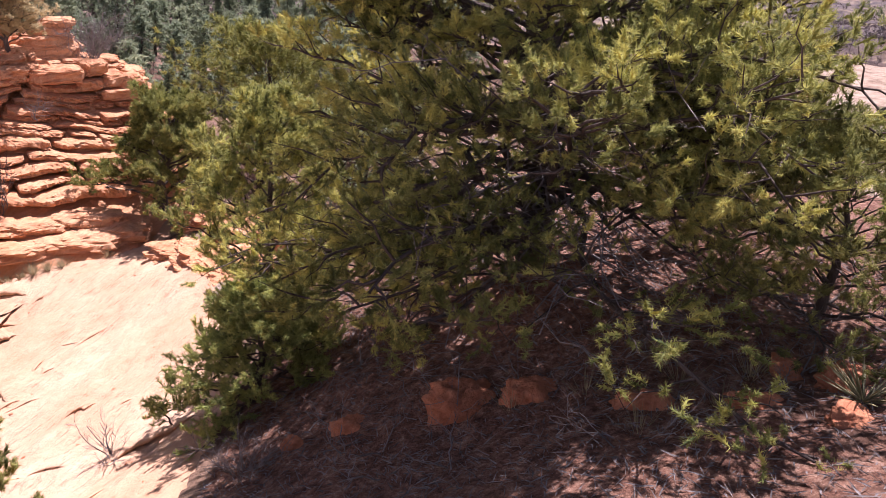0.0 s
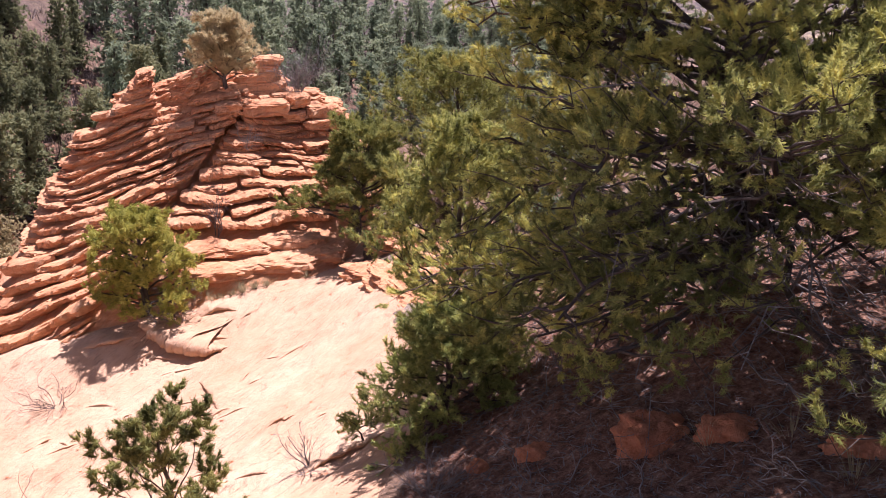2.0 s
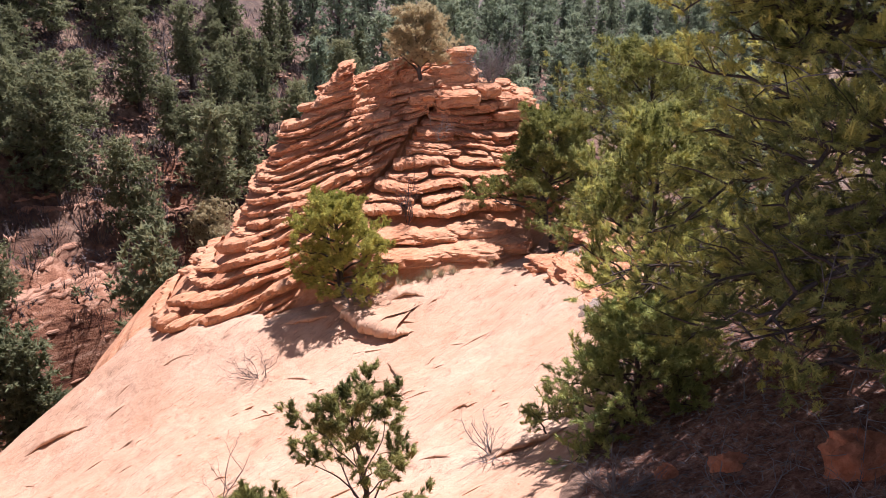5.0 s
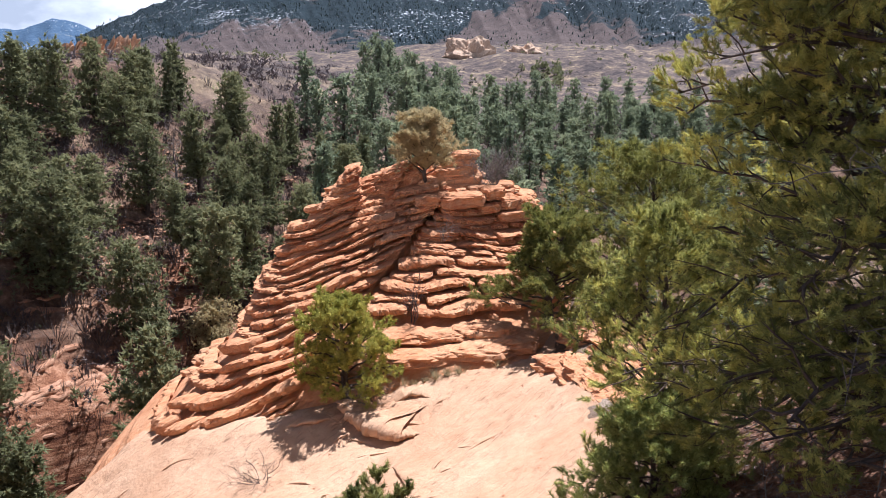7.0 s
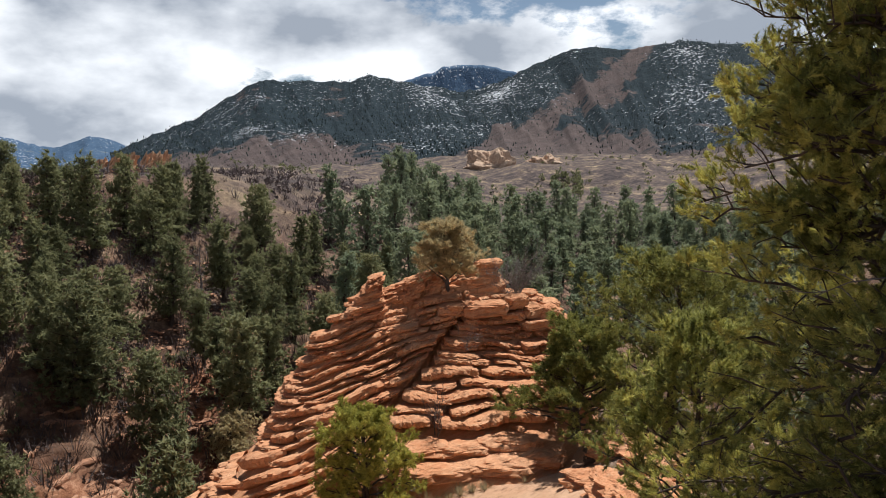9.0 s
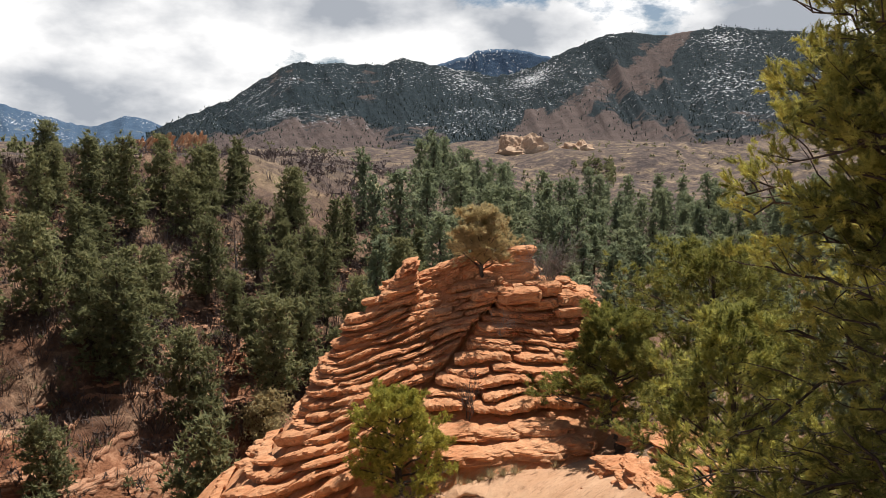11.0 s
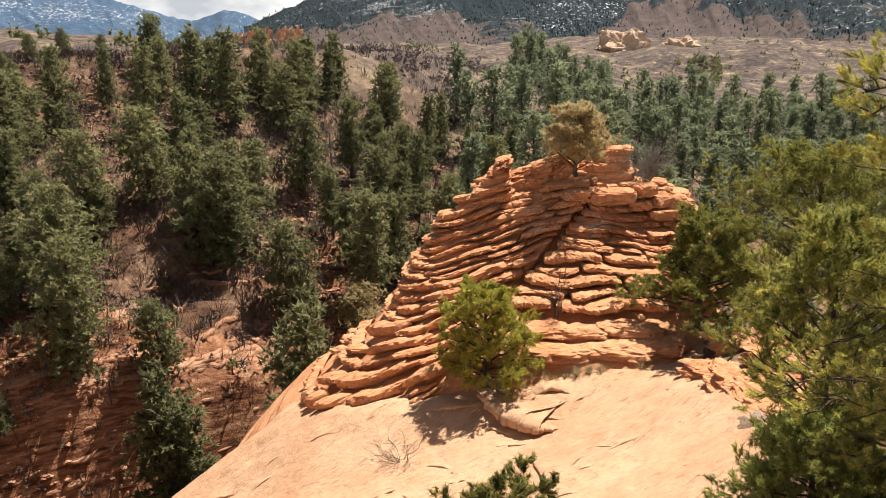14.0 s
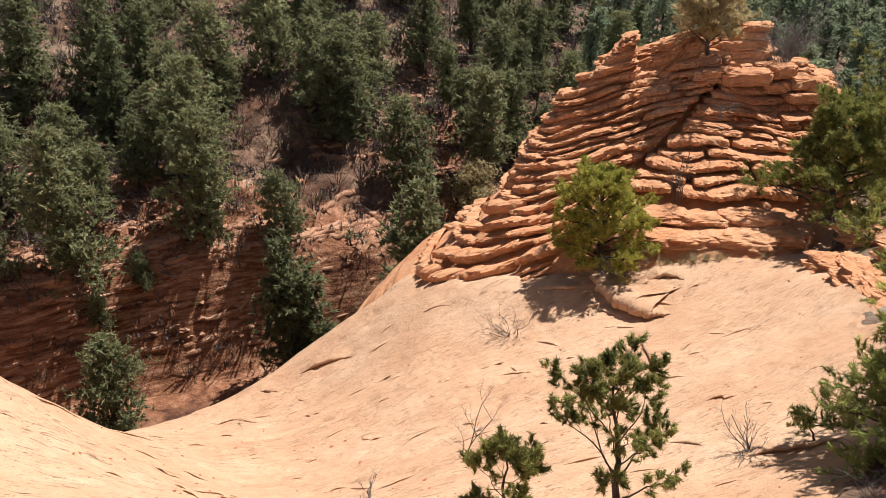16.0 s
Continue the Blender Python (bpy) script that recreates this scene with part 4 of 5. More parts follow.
def conifer(name, rng, place, height, reach, limbs, trunk_r, size, count, width, mat, label, first=0.12, sides_n=6, twig_n=4, side_len=0.45, shape=None, lean=(0, 0),
            detail=True, rise=0.25, category="tree", group="", tone=0.45, wood=None, split=False, fol_from=0.3, bare=0.0, core=0.13, sides=3, pair=True, shoots=0, blade=0.40, hull=0.0):
    """A pine or juniper: tapered trunk, limbs with side branches and twigs, sprays of needles at the twig ends."""
    wood = wood or BARK
    tree = thing(name, place, label, category, group)
    shape = shape or (lambda h: math.sin(math.pi * min(1, 0.28 + 0.72 * h) ** 1.2) ** 0.7)
    s = np.linspace(0, 1, 10)
    trunk = np.stack([lean[0] * s ** 1.5 * height, lean[1] * s ** 1.5 * height, s * height * 0.95 - 0.15], -1)
    trunk[2:] += np.cumsum(rng.normal(0, 0.018 * height, (8, 3)) * (1, 1, 0.1), 0)
    g = Geo()
    tube(g, trunk, trunk_r * (1.25 - 1.15 * s ** 0.8) + 0.004, 9 if detail else 5)
    part("trunk", g, wood, tree)
    crown, wood_all, turn = Geo(), Geo(), rng.uniform(0, 6)
    for i in range(limbs):
        h = first + (0.97 - first) * ((i + 0.5) / limbs) ** 0.9
        turn += 2.4 + rng.normal(0, 0.35)
        k = h * 9
        p0 = trunk[int(k)] * (1 - k % 1) + trunk[min(9, int(k) + 1)] * (k % 1)
        ln = max(0.12 * height, reach * shape(h) * rng.uniform(0.72, 1.2))
        limb, tips = (Geo(), []) if split else (wood_all, [])
        grow(rng, limb, tips, p0, (math.cos(turn), math.sin(turn), rise + 0.9 * (h - 0.25)), ln, trunk_r * 0.36 * (1.15 - h), sides_n, twig_n, side_len, fol_from, detail=detail, bare=bare, pair=pair, shoots=shoots)
        fol = Geo() if split else crown
        foliage(rng, fol, tips, size, count, width, tone, core=core, sides=sides, blade=blade)
        if split:
            ob = part("limb", limb, wood, tree)
            if fol.n:
                part("needles", fol, mat, ob)
    if hull:                                             # the close inner mass of the crown
        hs, an = np.linspace(first + 0.10, 0.93, 9), np.arange(9) * 2 * np.pi / 9
        hh, aa = np.meshgrid(hs, an, indexing="ij")
        rr = hull * reach * np.vectorize(shape)(hh) * rng.uniform(0.35, 1.25, hh.shape)
        rr[-1] = 0.02
        rr[0] *= 0.25
        mid = np.stack([np.interp(hh, s, trunk[:, c]) for c in (0, 1)], -1)
        v = np.stack([mid[..., 0] + rr * np.cos(aa), mid[..., 1] + rr * np.sin(aa), (hh + rng.normal(0, 0.03, hh.shape)) * height * 0.95 - 0.1], -1)
        q = [(i * 9 + j, i * 9 + (j + 1) % 9, (i + 1) * 9 + (j + 1) % 9, (i + 1) * 9 + j) for i in range(8) for j in range(9)]
        crown.add(v.reshape(-1, 3), np.array(q), np.clip(rng.normal(tone - 0.25, 0.2, hh.size), 0, 1))
    if not split:
        part("limb_frame", wood_all, wood, tree)
        part("crown", crown, mat, tree, smooth=False)
    return tree


def bush_shape(h):
    return math.sin(math.pi * min(1, 0.20 + 0.80 * h) ** 1.0) ** 0.55


def spire_shape(h):
    return (1.02 - h) ** 0.75 * 0.9 + 0.06


def stand(x, y, sink=0.05):
    """A place on the country sheet."""
    return (x, y, float(terrain(np.array([x]), np.array([y]))[0]) - sink)


def on_rock(x, y, sink=0.03):
    return (x, y, float(slab_height(np.array([x]), np.array([y]))[0]) - sink)


# the great pinyon beside the viewer
def great_pine():
    rng = np.random.default_rng(21)
    base = np.array([5.36, 5.97, 7.30])
    tree = thing("pinyon_pine", base, "large spreading pinyon pine, yellow-green needles, dark bark, low boughs", "tree")
    line = np.array([(0.05, 0.0, -0.4), (0.02, -0.02, 0.3), (0.0, 0, 0.8), (-0.08, 0.03, 1.3), (-0.22, 0.1, 1.9), (-0.30, 0.15, 2.7), (-0.12, 0.1, 3.7), (-0.05, 0.05, 4.7), (0.1, 0.0, 5.6), (0.05, 0, 6.4)])
    g = Geo()
    tube(g, line, [0.19, 0.145, 0.12, 0.115, 0.10, 0.08, 0.065, 0.045, 0.03, 0.02], 12)
    part("trunk", g, BARK, tree)
    to_eye = math.atan2(-base[1], -base[0])
    turn = 0.4
    n = 215
    for i in range(n):
        h = 0.32 + 6.0 * ((i + 0.5) / n) ** 1.2
        turn += 2.3999 + rng.normal(0, 0.25)
        lot = rng.uniform()
        if h < 5.2 and lot < (0.28 if h < 2.5 else 0.55):
            turn = to_eye - 1.35 + rng.normal(0, 0.45)
        elif h < 2.5 and lot < 0.54:
            turn = to_eye + 1.05 + rng.normal(0, 0.45)
        elif h < 1.15 and lot < 0.80:
            turn = to_eye - 0.1 + rng.normal(0, 0.5)
        k = np.clip(np.interp(h, line[:, 2], np.arange(10)), 0, 8.99)
        p0 = line[int(k)] * (1 - k % 1) + line[int(k) + 1] * (k % 1)
        left = math.cos(turn - (to_eye - 1.35))          # 1 towards the slab, down the slope
        front = math.cos(turn - to_eye)
        if h < 0.85 and math.cos(turn - to_eye - 1.05) > 0.6 and rng.uniform() < 0.7:
            continue
        if front < -0.5 and rng.uniform() < 0.55 or h > 2.5 and left < 0.55 and math.cos(turn - to_eye - 1.9) < 0.6 and rng.uniform() < 0.60:
            continue
        if h > 2.8 and left < 0.4 and rng.uniform() < 0.80:
            continue
        reach = np.interp(h, (0, 0.8, 1.8, 3.0, 4.2, 5.4, 6.3), (2.9, 3.0, 2.5, 2.2, 1.85, 1.35, 0.8)) * rng.uniform(0.74, 1.06) * (1 + 0.10 * left + 0.22 * max(0, math.cos(turn - to_eye - 1.05)))
        reach *= 1 + 0.28 * max(0, left) * np.clip((h - 2.2) / 1.5, 0, 1)
        reach *= 1 - 0.52 * max(0, front) * np.clip((h - 0.9) / 0.9, 0, 1) - 0.30 * max(0, -front) * np.clip((h - 1.9) / 1.2, 0, 1)
        reach = min(reach, np.interp(h + 0.25 * reach, (0, 1.0, 2.7, 4.3, 6.5), (2.9, 2.8, 2.45, 1.95, 1.2)) * rng.uniform(0.85, 1.04) * (1 + 0.55 * max(0.0, math.cos(turn - to_eye - 1.15))))
        down = (0.38 + 0.20 * max(left, 0) - 0.20 * max(front, 0) - 0.15 * max(0, math.cos(turn - to_eye - 1.05))) * max(0.0, 1 - h / 2.2)
        limb, tips = Geo(), []
        bare = 0.8 if rng.uniform() < 0.10 and front < 0.2 else 0.0
        grow(rng, limb, tips, p0, (math.cos(turn), math.sin(turn), 0.30 + 0.16 * (h - 2) - down + rng.normal(0, 0.20)), reach, 0.016 + 0.026 * (1 - h / 7) * rng.uniform(0.6, 1.4), int(6 + 3.6 * reach), 4, 0.33, 0.36, sag=0.16, lift=0.16, flat=0.40, bare=bare, pair=False, shoots=2, wobble=0.42)
        fol = Geo()
        if tips:
            foliage(rng, fol, tips, 0.128, 46, 0.0028, np.clip(rng.normal(0.55, 0.28), 0.08, 1.0), 0.28, core=0.09, sides=3, blade=0.34)
        if h > 2.6 and left < 0.5 and i % 4:             # the upper crown is open on this side
            continue
        ob = part("limb", limb, BARK, tree)
        if tips:
            part("needles", fol, PINE, ob, smooth=False)
    for i in range(44):                                  # dead grey boughs under the crown
        h = rng.uniform(0.3, 1.5)
        turn = to_eye + rng.normal(0.1, 0.9)
        k = np.interp(h, line[:, 2], np.arange(10))
        limb = Geo()
        grow(rng, limb, [], line[int(k)] * (1 - k % 1) + line[int(k) + 1] * (k % 1), (math.cos(turn), math.sin(turn), rng.normal(-0.12, 0.15)), rng.uniform(1.2, 2.6), 0.013, 11, 4, 0.30, 0.35, sag=0.14, bare=1.0, pair=False, wobble=0.5)
        part("dead_bough", limb, DEAD, tree, "dead grey leafless bough" if i == 0 else "")
    for i in range(16):                                  # low dark boughs over the soil, up the slope
        h = rng.uniform(0.7, 1.7)
        turn = to_eye + rng.normal(0.85, 0.26)
        k = np.interp(h, line[:, 2], np.arange(10))
        limb, tips = Geo(), []
        grow(rng, limb, tips, line[int(k)] * (1 - k % 1) + line[int(k) + 1] * (k % 1), (math.cos(turn), math.sin(turn), rng.normal(0.06, 0.10)), rng.uniform(2.2, 3.3), 0.030, 15, 4, 0.28, 0.35, sag=0.10, pair=False, shoots=2, wobble=0.4)
        ob = part("limb", limb, BARK, tree)
        fol = Geo()
        foliage(rng, fol, tips, 0.128, 42, 0.0028, np.clip(rng.normal(0.45, 0.15), 0.15, 0.9), 0.22, core=0.09, blade=0.34)
        part("needles", fol, PINE, ob, smooth=False)
    for h, a, ln, r in ((2.35, 1.75, 2.7, 0.050), (1.75, 2.1, 2.2, 0.040), (1.25, -1.5, 2.0, 0.045)):        # heavy old limbs, bare near the trunk
        k = np.interp(h, line[:, 2], np.arange(10))
        p0 = line[int(k)] * (1 - k % 1) + line[int(k) + 1] * (k % 1)
        limb, tips = Geo(), []
        grow(rng, limb, tips, p0, (math.cos(to_eye + a), math.sin(to_eye + a), 0.12), ln, r, 16, 5, 0.30, 0.4, sag=0.22, lift=0.10, flat=0.7, bare=0.55, pair=False, shoots=2)
        ob = part("limb", limb, BARK, tree)
        fol = Geo()
        foliage(rng, fol, tips, 0.125, 42, 0.0028, 0.4, 0.2, core=0.09, blade=0.34)
        part("needles", fol, PINE, ob, smooth=False)
    return tree


great_pine()

# pines and junipers on the rock
rng = np.random.default_rng(31)
conifer("young_pinyon", rng, on_rock(0.15, 6.06), 1.60, 0.78, 20, 0.034, 0.105, 40, 0.0030, PINE_DARK, "open young pinyon pine with tufted branch ends on bare rock", first=0.14, sides_n=4, twig_n=3, side_len=0.36, rise=0.95, split=True, tone=0.35, fol_from=0.45, pair=False, shoots=2, core=0.17)
conifer("young_pinyon", rng, on_rock(-0.80, 5.6), 0.95, 0.45, 9, 0.02, 0.11, 34, 0.0036, PINE_DARK, "small pinyon pine sapling in a rock crack", first=0.2, sides_n=4, twig_n=3, rise=0.9, tone=0.35, fol_from=0.45, pair=False, shoots=2, core=0.17)
conifer("pinyon_seedling", rng, on_rock(2.18, 7.62), 0.42, 0.3, 7, 0.014, 0.075, 18, 0.003, PINE_FRESH, "tiny leaning pinyon seedling rooted in a crack", first=0.5, sides_n=4, twig_n=2, rise=0.4, lean=(-0.45, 0), tone=0.4, pair=False, shoots=1)
conifer("low_pinyon", rng, stand(3.45, 8.1), 3.2, 1.02, 66, 0.06, 0.128, 30, 0.0038, PINE, "dense sunlit pinyon beside the great pine", first=0.06, sides_n=7, twig_n=3, side_len=0.42, tone=0.5, rise=0.45, split=True, fol_from=0.35, shape=bush_shape, pair=False, shoots=2, core=0.09, blade=0.36)
conifer("low_pinyon", rng, stand(2.78, 7.05), 1.55, 0.80, 50, 0.045, 0.118, 30, 0.0038, PINE_LOW, "fresh green low pinyon bush at the rim of the slab", first=0.06, sides_n=7, twig_n=3, side_len=0.42, tone=0.50, rise=0.05, split=True, fol_from=0.3, shape=lambda h: (1.05 - h) ** 0.6 * 1.1, pair=False, shoots=2, core=0.09, blade=0.36)
# the dark bush is made extra tall and wide to shade the soil
conifer("low_pinyon", rng, stand(6.4, 3.5), 1.65, 1.35, 40, 0.05, 0.125, 34, 0.0032, PINE_DARK, "dark shaded pinyon bush low on the red soil", first=0.05, sides_n=6, twig_n=3, rise=0.15, split=True, tone=0.45, pair=False, shoots=2, core=0.09, blade=0.36, shape=bush_shape)
conifer("lone_juniper", rng, (-0.38, 15.85, 3.15), 2.45, 1.00, 50, 0.085, 0.13, 18, 0.0075, PINE_FRESH, "rounded bright green juniper on the edge of the slab", first=0.12, sides_n=7, twig_n=4, side_len=0.42, tone=0.60, core=0.07, blade=0.5, pair=False, shoots=2, shape=lambda h: math.sin(math.pi * min(1, 0.22 + 0.78 * h) ** 1.1) ** 0.6)
conifer("ledge_pinyon", rng, (4.36, 17.75, 4.25), 2.35, 1.65, 54, 0.11, 0.14, 18, 0.0072, PINE_MID, "open dark green pinyon with bare lower limbs on a ledge", first=0.10, sides_n=7, twig_n=4, side_len=0.42, tone=0.42, fol_from=0.45, core=0.07, blade=0.5, pair=False, shoots=3, shape=lambda h: 1.0 - 0.60 * h)
conifer("summit_juniper", rng, (1.78, 20.75, 6.80), 2.2, 0.92, 40, 0.06, 0.13, 18, 0.0065, JUNIPER_TAN, "tan-brown juniper on the top of the outcrop", first=0.3, sides_n=7, twig_n=4, tone=0.65, rise=0.6, core=0.07, blade=0.5, hull=0.3, pair=False, shoots=2)
conifer("back_pinyon", rng, stand(7.6, 20.5), 4.6, 2.4, 44, 0.11, 0.22, 16, 0.010, PINE_MID, "yellow-green pinyon behind the layered outcrop", first=0.1, sides_n=8, twig_n=4, tone=0.45, core=0.07, blade=0.5, pair=False, shoots=2)


# ---- the wooded far side of the gully ----
def cone_shape(h):
    return (1.0 - h) ** 0.62 * min(1.0, 0.55 + 2.2 * h) + 0.05


def slope_tree(name, seed, label, slim, mat, dense=1.0, tone=0.45, shape=bush_shape, first=0.1, bare=0.0, limbs=34, wood=None, group="trees on the canyon slope", per=9.0, grain=(0.18, 0.34), blades=6):
    """A tree of unit-like size (5 m) in the open, to be copied: dark trunk, whorls of limbs, many small clumps of needles."""
    rng = np.random.default_rng(seed)
    tree = thing(name, (0, 0, 0), label, "tree", group)
    s = np.linspace(0, 1, 8)
    trunk = np.stack([0 * s, 0 * s, s * 4.9 - 0.2], -1)
    trunk[1:, :2] += np.cumsum(rng.normal(0, 0.07, (7, 2)), 0)
    g = Geo()
    tube(g, trunk, 0.13 * (1.1 - s ** 0.8) + 0.008, 6)
    part("trunk", g, wood or BARK, tree)
    limb, pos, way = Geo(), [], []
    turn = rng.uniform(0, 6)
    n = int(limbs * dense)
    for i in range(n):
        h = first + (0.985 - first) * ((i + 0.5) / n)
        turn += 2.4 + rng.normal(0, 0.4)
        ln = max(0.22, 5.0 * slim * shape(h) * rng.uniform(0.62, 1.18))
        p0 = np.array([np.interp(h, s, trunk[:, c]) for c in range(3)])
        out = np.array([math.cos(turn), math.sin(turn), -0.05 + 0.75 * h])
        line = branch_line(rng, p0, out, ln, 5, 0.22, 0.08, 0.10)
        tube(limb, line, np.linspace(0.035, 0.010, 5) * (1.3 - h), 3)
        if bare > 0.5:
            for _ in range(5):
                q = line[rng.integers(1, 5)]
                tube(limb, [q, q + rng.normal(0, 0.16, 3) + unit(out) * 0.2], [0.010, 0.004], 3)
            continue
        clumps = max(3, int(ln * per))
        for c in range(clumps):
            u = 0.30 + 0.70 * (c + rng.uniform()) / clumps
            mid = p0 + (line[-1] - p0) * u + rng.normal(0, 0.05, 3)
            spread = 0.15 + 0.17 * ln * (1.1 - 0.6 * u)
            k = 4
            p = mid + rng.normal(0, spread, (k, 3)) * (1, 1, 0.55) + (0, 0, 0.05)
            pos.append(p)
            way.append(unit(p - mid + unit(out) * 0.12 + (0, 0, 0.14)))
    part("limb_frame", limb, wood or BARK, tree)
    if pos:
        pos, way = np.concatenate(pos), np.concatenate(way)
        crown = Geo()
        # tone rises with height: sunlit tops are put into the needle colour
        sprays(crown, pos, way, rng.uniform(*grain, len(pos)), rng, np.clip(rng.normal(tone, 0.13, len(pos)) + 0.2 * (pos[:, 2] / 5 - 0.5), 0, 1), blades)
        part("crown", crown, mat, tree, smooth=False)
    return tree


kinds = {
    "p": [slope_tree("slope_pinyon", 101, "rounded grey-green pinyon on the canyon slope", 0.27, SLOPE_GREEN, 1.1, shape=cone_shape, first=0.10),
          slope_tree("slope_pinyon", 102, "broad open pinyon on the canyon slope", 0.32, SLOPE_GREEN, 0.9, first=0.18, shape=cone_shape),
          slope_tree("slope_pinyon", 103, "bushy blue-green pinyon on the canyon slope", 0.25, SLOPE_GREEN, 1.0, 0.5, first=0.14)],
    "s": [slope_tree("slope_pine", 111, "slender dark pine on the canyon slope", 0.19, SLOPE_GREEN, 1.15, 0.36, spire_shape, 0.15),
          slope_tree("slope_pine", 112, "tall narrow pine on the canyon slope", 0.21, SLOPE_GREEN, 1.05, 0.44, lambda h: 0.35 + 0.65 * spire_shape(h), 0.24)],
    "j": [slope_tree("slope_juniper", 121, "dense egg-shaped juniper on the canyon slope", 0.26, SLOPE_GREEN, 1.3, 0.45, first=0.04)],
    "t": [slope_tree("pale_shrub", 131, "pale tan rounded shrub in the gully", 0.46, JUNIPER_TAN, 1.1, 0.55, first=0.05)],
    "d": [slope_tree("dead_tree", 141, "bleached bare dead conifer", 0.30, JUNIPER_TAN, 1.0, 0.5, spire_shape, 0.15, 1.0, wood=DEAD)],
}
first_use = {id(k): True for v in kinds.values() for k in v}
taken = []


def plant(kind, x, y, h, rng, at=None):
    proto = kinds[kind][rng.integers(0, len(kinds[kind]))]
    z = float(terrain(np.array([x]), np.array([y]))[0]) - 0.12
    m = Matrix.Translation((x, y, z)) @ pose(0, 0, 0, rng.normal(0, 2.5), rng.normal(0, 2.5), rng.uniform(0, 360)) @ Matrix.Diagonal((h / 5 * rng.uniform(0.9, 1.12), h / 5 * rng.uniform(0.9, 1.12), h / 5, 1))
    taken.append((x, y))
    if first_use[id(proto)]:
        first_use[id(proto)] = False
        proto.matrix_basis = m
        return proto
    made = copy_thing(proto, Matrix.Identity(4))
    made.matrix_basis = m
    return made


rng = np.random.default_rng(77)
for kind, spots in (
        ("s", ((-11.0, 23.5, 5.9), (-10.2, 23.9, 5.0), (-6.3, 35.0, 5.6), (-4.9, 38.1, 5.1), (-19.5, 41.7, 5.9), (-5.6, 54.8, 5.4), (-2.5, 55.5, 4.2), (0.2, 59.5, 4.5), (-13.8, 52.1, 5.3),
               (-17.8, 45.2, 5.9), (-16.1, 46.6, 6.0), (-13.3, 53.5, 5.4), (-12.4, 58.9, 5.0), (-8.6, 59.0, 4.3))),
        ("j", ((-15.6, 19.3, 3.7), (-22.4, 50.2, 4.2))),
        ("p", ((-14.8, 25.3, 5.3), (-12.3, 26.8, 3.1), (-19.0, 29.3, 3.4), (-18.2, 22.0, 5.6), (-25.6, 29.8, 5.7), (-22.9, 31.4, 5.4), (-18.4, 33.4, 4.2), (-14.2, 35.2, 4.4), (-12.6, 33.9, 5.5),
               (-12.8, 40.3, 4.1), (-6.0, 23.5, 6.6), (-7.8, 22.7, 4.4), (-17.5, 32.9, 2.6), (-15.7, 38.4, 3.5), (-12.7, 35.2, 5.2), (-11.4, 43.7, 5.2), (-7.5, 43.4, 4.1), (-5.7, 43.8, 3.7))),
        ("p", ((-22.7, 24.6, 4.8), (-8.6, 58.2, 5.1), (-23.0, 39.7, 4.5), (-20.9, 47.6, 3.9), (-15.6, 50.8, 5.2), (-17.2, 21.6, 1.7), (-16.2, 23.0, 1.6), (-9.0, 33.0, 4.6), (-8.0, 29.0, 4.0))),
        ("t", ((-6.5, 33.4, 2.6),)), ("d", ((-10.0, 45.9, 4.2),))):
    for x, y, h in spots:
        plant(kind, x, y, h, rng)

# more of the same wood, kept apart by a tree's width; open brush on the drier crest
for _ in range(5000):
    b, r = rng.uniform(-64, 0), math.sqrt(rng.uniform(29 ** 2, 70 ** 2))
    x, y = r * math.sin(radians(b)), r * math.cos(radians(b))
    if r > np.interp(b, BEARING, CREST) * 1.02 or (b > -14 and r > 58) or min((x - p) ** 2 + (y - q) ** 2 for p, q in taken) < (1.65 + 0.011 * r) ** 2 or fbm(x * 1.6 + y * 0.5, y * 0.5, 7, 2, 12.0) < -0.11:
        continue
    high = np.interp(r / np.interp(b, BEARING, CREST), (0.5, 0.75, 1.0), (5.6, 5.0, 2.6))
    plant("p" if rng.uniform() < 0.6 else "s", x, y, rng.uniform(0.55, 1.0) * high, rng)


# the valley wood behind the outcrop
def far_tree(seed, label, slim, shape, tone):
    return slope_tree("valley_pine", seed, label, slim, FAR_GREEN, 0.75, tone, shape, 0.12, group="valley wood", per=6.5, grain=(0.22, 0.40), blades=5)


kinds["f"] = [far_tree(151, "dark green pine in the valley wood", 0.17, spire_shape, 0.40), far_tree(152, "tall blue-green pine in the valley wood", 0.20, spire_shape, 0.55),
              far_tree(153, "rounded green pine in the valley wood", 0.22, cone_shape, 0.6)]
for k in kinds["f"]:
    first_use[id(k)] = True
count = 0
for _ in range(6000):
    b, r = rng.uniform(-4, 34), math.sqrt(rng.uniform(46 ** 2, 128 ** 2))
    x, y = r * math.sin(radians(b)), r * math.cos(radians(b))
    if count > 200 or b < 2 - (120 - r) * 0.05 and r > 70 or min((x - p) ** 2 + (y - q) ** 2 for p, q in taken) < 2.6 ** 2:
        continue
    plant("f", x, y, rng.uniform(4.5, 8.0), rng)
    count += 1

# dark shrubs and small trees over the dry hills beyond
n = 1700
b, r = np.radians(rng.uniform(-34, 60, n)), np.exp(rng.uniform(math.log(150), math.log(1000), n))
keep = (r > np.interp(np.degrees(b), BEARING, CREST) * 1.03) & (fbm(r * np.sin(b), r * np.cos(b), 60, 3, 4.0) > 0.05)
x, y = (r * np.sin(b))[keep], (r * np.cos(b))[keep]
tall = rng.uniform(1.2, 3.6, len(x))
mid = np.stack([x, y, terrain(x, y)], -1)
